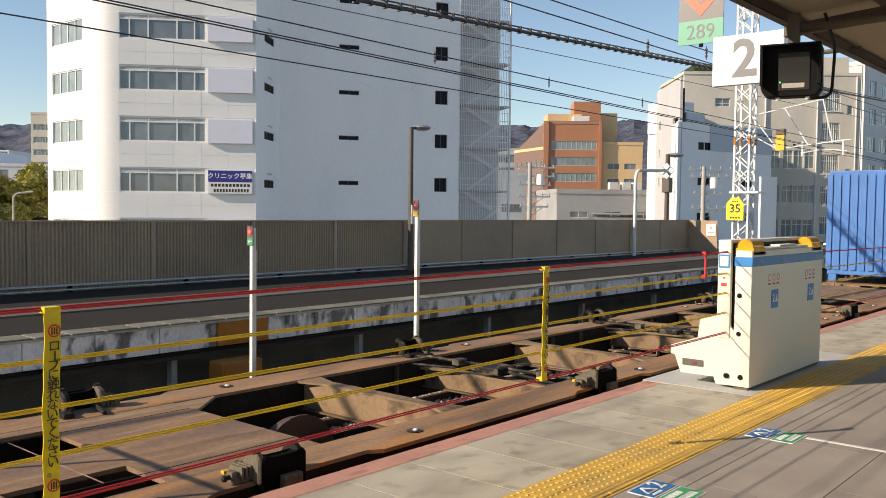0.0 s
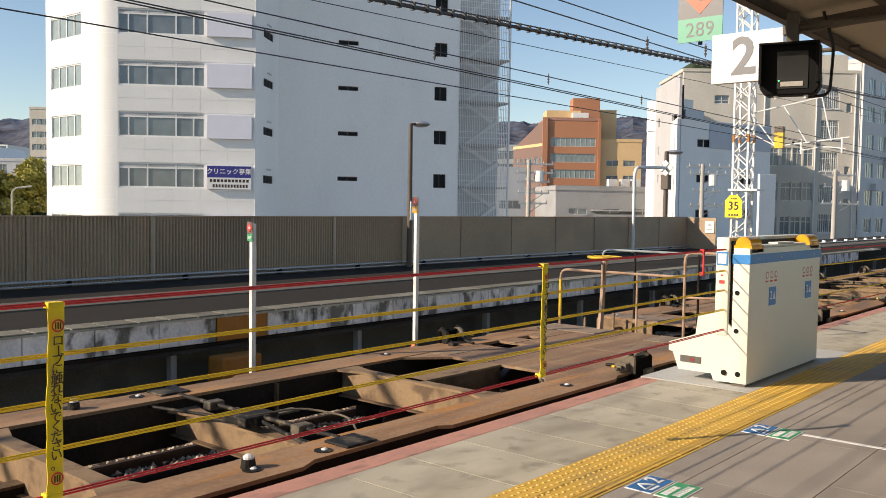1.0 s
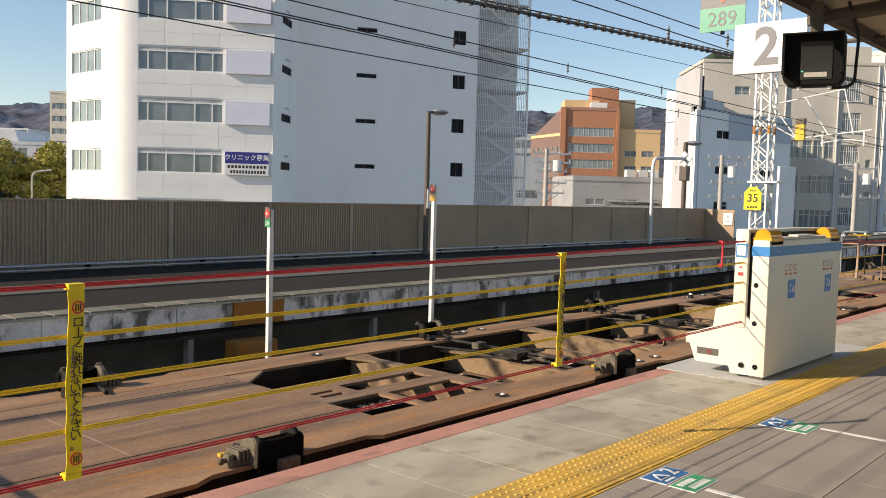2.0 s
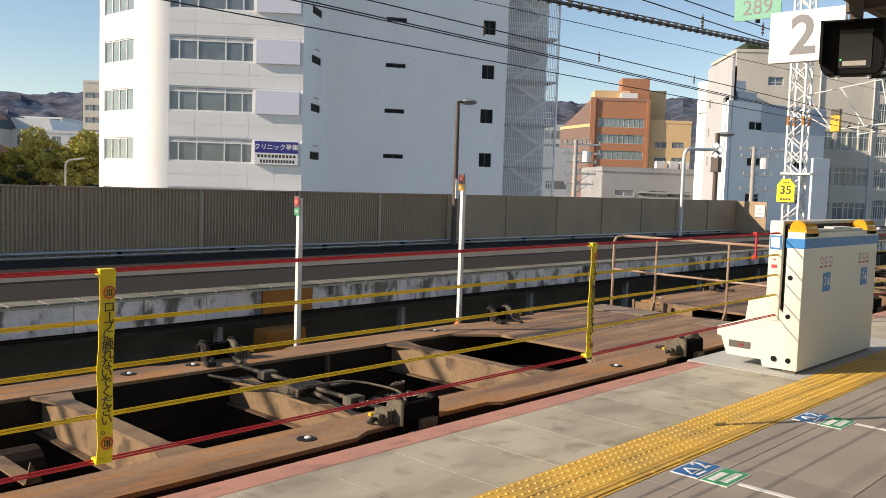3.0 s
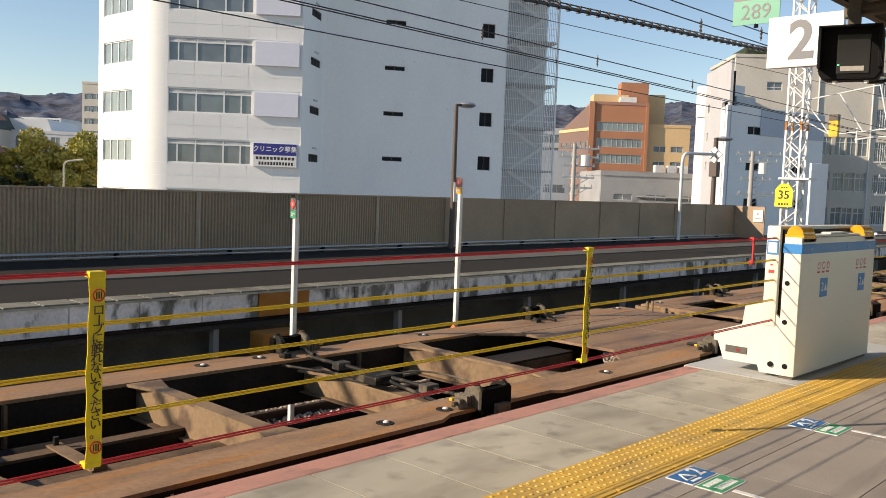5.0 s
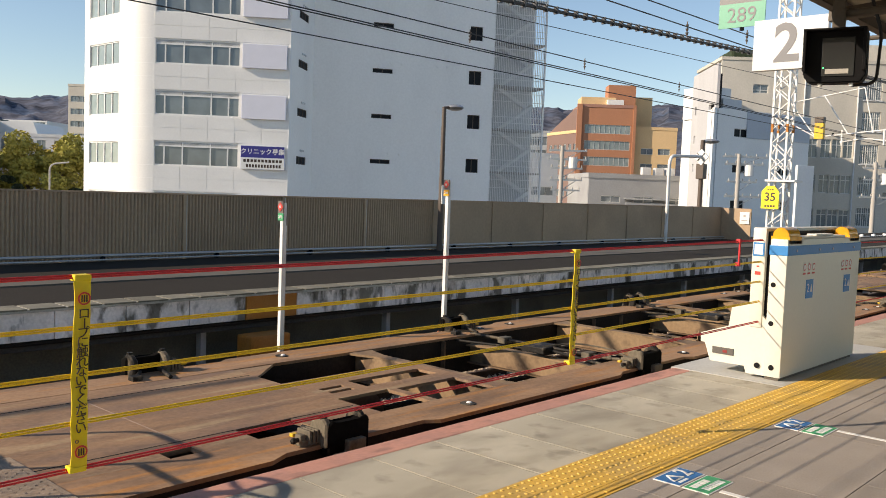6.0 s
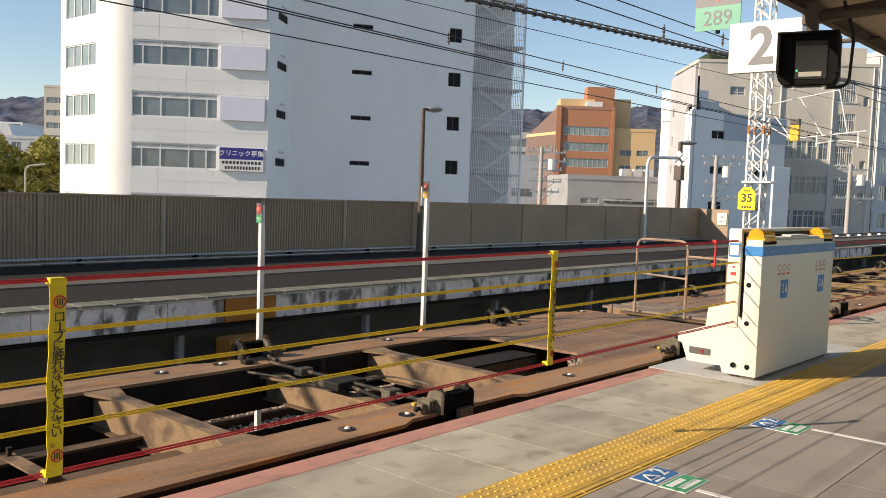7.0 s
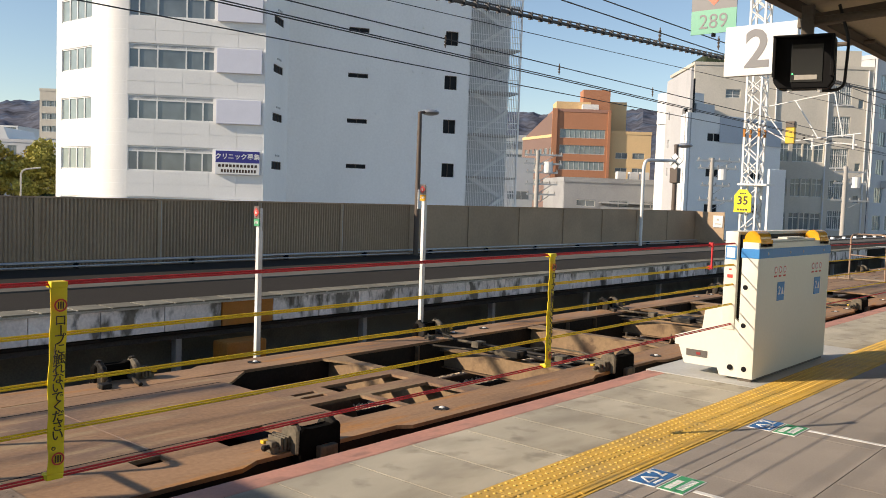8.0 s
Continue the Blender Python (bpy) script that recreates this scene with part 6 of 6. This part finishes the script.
bh = block("beige_hall", "pale beige hall with a dark mansard roof", 48.0, 192.5, -44, 20, 22, 9.6, "beige_wall", 4, 6, 2.2, -6.5, 1.2, 1.6, "glass", "beige_wall", 4.2)
bm = B()
prism(bm, [(-0.3, 9.9), (20.3, 9.9), (18.5, 13.2), (1.5, 13.2)], 0.2, 20, "y")
part("mansard_roof", bm, surf("grey-green slate roof", (0.07, 0.085, 0.08), 0.7, vary=0.15, fine=3, coarse=0.3, bump=0.05), bh)
tp = block("temple_house", "old two-tier house with dark tiled eaves", 22.0, 94.8, -48, 11.5, 4, 7.0, "white", 4, 4, 1.7, -6.6, 0.9, 1.4, "glass", "white", 3.6)
for z in (0.2, 3.4, 6.6):
    bm = B()
    prism(bm, [(-1.0, z), (12.3, z), (11.6, z + 0.7), (-0.1, z + 0.7)], -0.8, 4.5, "y")
    part("eaves", bm, "brown_wall", tp)
block("white_flats", "white flats on the foot of the hill", 142, 380, -48, 20, 20, 24, "white", 9, 8, 1.6, -6, 0.9, 2.6, "glass", "white", 3.4)
block("white_flats", "white flats on the foot of the hill", 120, 352, -48, 22, 16, 19, "grey_wall", 8, 6, 1.6, -6, 0.9, 2.6, "glass", "grey_wall", 3.4)


# utility poles
def utility_pole(x, y, top, rz, label, arms):
    t = thing("utility_pole", label, "utility pole", pose(x, y, 0, 0, 0, rz), "utility poles")
    part("pole", rod(B(), (0, 0, ZG), (0, 0, top), 0.2, 10, 0.14), "concrete_pole", t, smooth=True)
    for z, w in arms:
        a = part("crossarm", box(B(), -0.35 * w, 0.65 * w, -0.06, 0.06, z - 0.06, z + 0.06), "steel", t)
        for k in range(5):
            xx = -0.3 * w + k * 0.23 * w
            part("insulator", rod(B(), (xx, 0, z + 0.06), (xx, 0, z + 0.22), 0.04, 8), "concrete_pole", a)
        part("brace", rod(B(), (0, 0, z - 0.7), (0.45 * w, 0, z - 0.05), 0.025, 6), "steel", a)
    part("transformer", rod(B(), (0.75, 0.1, top - 1.5), (0.75, 0.1, top - 0.75), 0.32, 12), "white", t)
    return t


utility_pole(49.5, 30.9, 4.9, -50, "concrete utility pole with several crossarms", ((4.6, 2.6), (4.0, 2.6), (3.4, 2.2), (2.6, 2.2), (1.9, 2.0)))
utility_pole(57.3, 21.8, 4.8, -50, "concrete utility pole with a transformer", ((4.6, 3.0), (4.1, 2.6), (2.9, 2.0), (1.9, 2.4)))
utility_pole(64.5, 15.2, 4.6, -55, "dark utility pole before the beige block", ((4.2, 2.2), (3.4, 2.2), (2.2, 2.6)))


# tree: trunk, limbs and many small leaf clumps
def tree(x, y, h, spread, seed, leaf, label):
    rg = random.Random(seed)
    t = thing("tree", label, "tree", pose(x, y, ZG), "trees")
    bm = B()
    rod(bm, (0, 0, 0), (0, 0, h * 0.45), 0.45, 10, 0.28)
    tips = []
    for i in range(11):
        a = i * 2.4 + rg.uniform(-0.3, 0.3)
        e = (math.cos(a) * spread * rg.uniform(0.35, 0.75), math.sin(a) * spread * rg.uniform(0.35, 0.75), h * rg.uniform(0.55, 0.92))
        rod(bm, (0, 0, h * rg.uniform(0.25, 0.45)), e, 0.16, 6, 0.04)
        tips.append(e)
    part("trunk", bm, "bark", t)
    vs, fs = [], []
    blobs = []
    for e in tips:
        for k in range(5):
            blobs.append((e[0] + rg.gauss(0, spread * 0.2), e[1] + rg.gauss(0, spread * 0.2), e[2] + rg.gauss(0, h * 0.07), spread * rg.uniform(0.13, 0.27)))
    for cx, cy, cz, r in blobs:
        for k in range(330):
            d = Vector((rg.gauss(0, 1), rg.gauss(0, 1), rg.gauss(0, 1))).normalized() * r * rg.uniform(0.6, 1.08)
            c = Vector((cx + d.x, cy + d.y, cz + d.z * 0.75))
            s = rg.uniform(0.12, 0.26)
            u = Vector((rg.uniform(-1, 1), rg.uniform(-1, 1), rg.uniform(-1, 1))).normalized()
            v = u.cross(Vector((rg.uniform(-1, 1), rg.uniform(-1, 1), rg.uniform(-1, 1)))).normalized()
            b = len(vs)
            vs += [tuple(c + u * s), tuple(c + v * s * 0.6), tuple(c - u * s), tuple(c - v * s * 0.6)]
            fs.append((b, b + 1, b + 2, b + 3))
    me = bpy.data.meshes.new("crown")
    me.from_pydata(vs, [], fs)
    me.materials.append(M[leaf])
    cr = new("crown", me)
    cr.parent = t
    return t


tree(38.0, 87.9, 12.4, 5.0, 3, "leaf", "broad tree with olive and yellowing leaves")
tree(34.8, 91.5, 10.4, 3.2, 4, "leaf", "broad tree with olive and yellowing leaves")
tree(32.9, 85.6, 7.6, 2.4, 5, "leaf_dark", "dark evergreen tree before the houses")
tree(39.4, 83.5, 7.2, 2.2, 6, "leaf_dark", "dark evergreen tree before the houses")
lm2 = thing("street_lamp", "curved pale street lamp before the tree", "street lamp", pose(29.9, 66.6, 0), "lamp posts")
part("post", pipe(B(), round_path([(0, 0, ZG), (0, 0, 2.5), (1.1, -1.0, 2.7)], 0.5, 5), 0.07, 8), "concrete_pole", lm2)

# wooded hills far behind
bm = B()
nx, ny = 240, 36
grid = []
for i in range(nx + 1):
    a = radians(5 + 80 * i / nx)
    u = i * 90 / nx
    row = []
    for j in range(ny + 1):
        r = 1100 + 35 * j
        ridge = 245 - 82 * i / nx + 34 * noise.noise(Vector((u * 0.13, 3.1, 0))) + 16 * noise.noise(Vector((u * 0.45, 7.7, 0))) + 6 * noise.noise(Vector((u * 1.6, 2.7, 0)))
        hh = ridge * math.sin(min(1, j / ny) * math.pi / 2) + 14 * noise.noise(Vector((u * 0.5, j * 0.25, 1.5))) + 7 * noise.noise(Vector((u * 1.7, j * 0.8, 4.5))) + 3 * noise.noise(Vector((u * 6, j * 2.2, 9.5)))
        row.append(bm.verts.new((r * math.cos(a), r * math.sin(a), ZG - 2 + max(0, hh))))
    grid.append(row)
for i in range(nx):
    for j in range(ny):
        bm.faces.new((grid[i][j], grid[i + 1][j], grid[i + 1][j + 1], grid[i][j + 1]))
tagged(part("hills", bm, "hill", smooth=True), "wooded hills on the horizon, coloured haze-blue", "hills", kind="structure")


# ---- paving pieces ----
bm = B()
box(bm, 0.004, 0.521, -1.017, -0.19, -0.05, 0.0)
sb = part("slab", bm, "slab", platform, at=pose(-4.5, 0, 0))
bm = B()
box(bm, 7.053, 7.33, -1.017, -0.19, -0.05, 0.0)
part("slab", bm, "slab", platform)
i = 1
while -4.5 + i * 0.525 < 40:
    x = -4.5 + i * 0.525
    if not (6.85 < x < 10.2):
        again(sb, "slab", pose(x, 0, 0))
    i += 1
bm = B()
box(bm, 0.0015, 0.2985, -1.359, -1.02, -0.03, 0.004)
tl = part("tactile_tile", bm, "tactile", platform, at=pose(-4.5, 0, 0))
bm = B()
for a in range(5):
    for b in range(6):
        bmesh.ops.create_cone(bm, cap_ends=True, segments=8, radius1=0.0115, radius2=0.007, depth=0.005, matrix=pose(0.03 + a * 0.06, -1.332 + b * 0.057, 0.0065))
td = part("studs", bm, "dot", tl)
for i in range(1, 110):
    t2 = again(tl, "tactile_tile", pose(-4.5 + i * 0.3, 0, 0))
    again(td, "studs", Matrix(), t2)
bm = B()
box(bm, 0.0015, 0.2985, -1.455, -1.362, -0.03, 0.003)
bt = part("guide_tile", bm, "tactile", platform, at=pose(-4.5, 0, 0))
bm = B()
box(bm, 0.008, 0.292, -1.435, -1.41, 0.003, 0.009, 0.003)
bd = part("guide_bar", bm, "tactile", bt)
for i in range(1, 110):
    t2 = again(bt, "guide_tile", pose(-4.5 + i * 0.3, 0, 0))
    again(bd, "guide_bar", Matrix(), t2)
bm = B()
box(bm, 0.003, 0.657, -1.677, -1.458, -0.03, 0.0)
pb = part("border_paver", bm, "paver", platform, at=pose(-4.5, 0, 0))
for i in range(1, 52):
    again(pb, "border_paver", pose(-4.5 + i * 0.66, 0, 0))
bm = B()
box(bm, 0.003, 1.317, -0.647, -0.003, -0.03, 0.0)
pv = part("paver", bm, "paver", platform, at=pose(-4.5, -1.68, 0))
for r in range(9):
    for i in range(26):
        if (r, i) != (0, 0):
            again(pv, "paver", pose(-4.5 + i * 1.32 + (0.4 * (r % 3)), -1.68 - r * 0.65, 0))
# far platform edge blocks and top tiles
bm = B()
box(bm, 0.006, 0.894, 6.55, 6.75, -0.39, -0.05, 0.01)
eb = part("edge_block", bm, "opp_face", far_platform, at=pose(-8.13, 0, 0))
for i in range(1, 52):
    x = -8.13 + i * 0.9
    if abs(x - 7.17) > 0.3:
        again(eb, "edge_block", pose(x, 0, 0))
bm2 = B()
box(bm2, 7.176, 8.064, 6.54, 6.75, -0.39, -0.05, 0.01)
part("orange_block", bm2, "orange", far_platform, "orange painted block")
bm = B()
box(bm, 0.016, 0.434, 6.512, 6.9, -0.02, 0.0, 0.004)
part("tile_bed", box(B(), -9.5, 42, 6.52, 6.89, -0.05, -0.008), "tile_bed", far_platform)
et = part("edge_tile", bm, "edge_tile", far_platform, at=pose(-8.9, 0, 0))
for i in range(1, 110):
    again(et, "edge_tile", pose(-8.9 + i * 0.45, 0, 0))

motions()
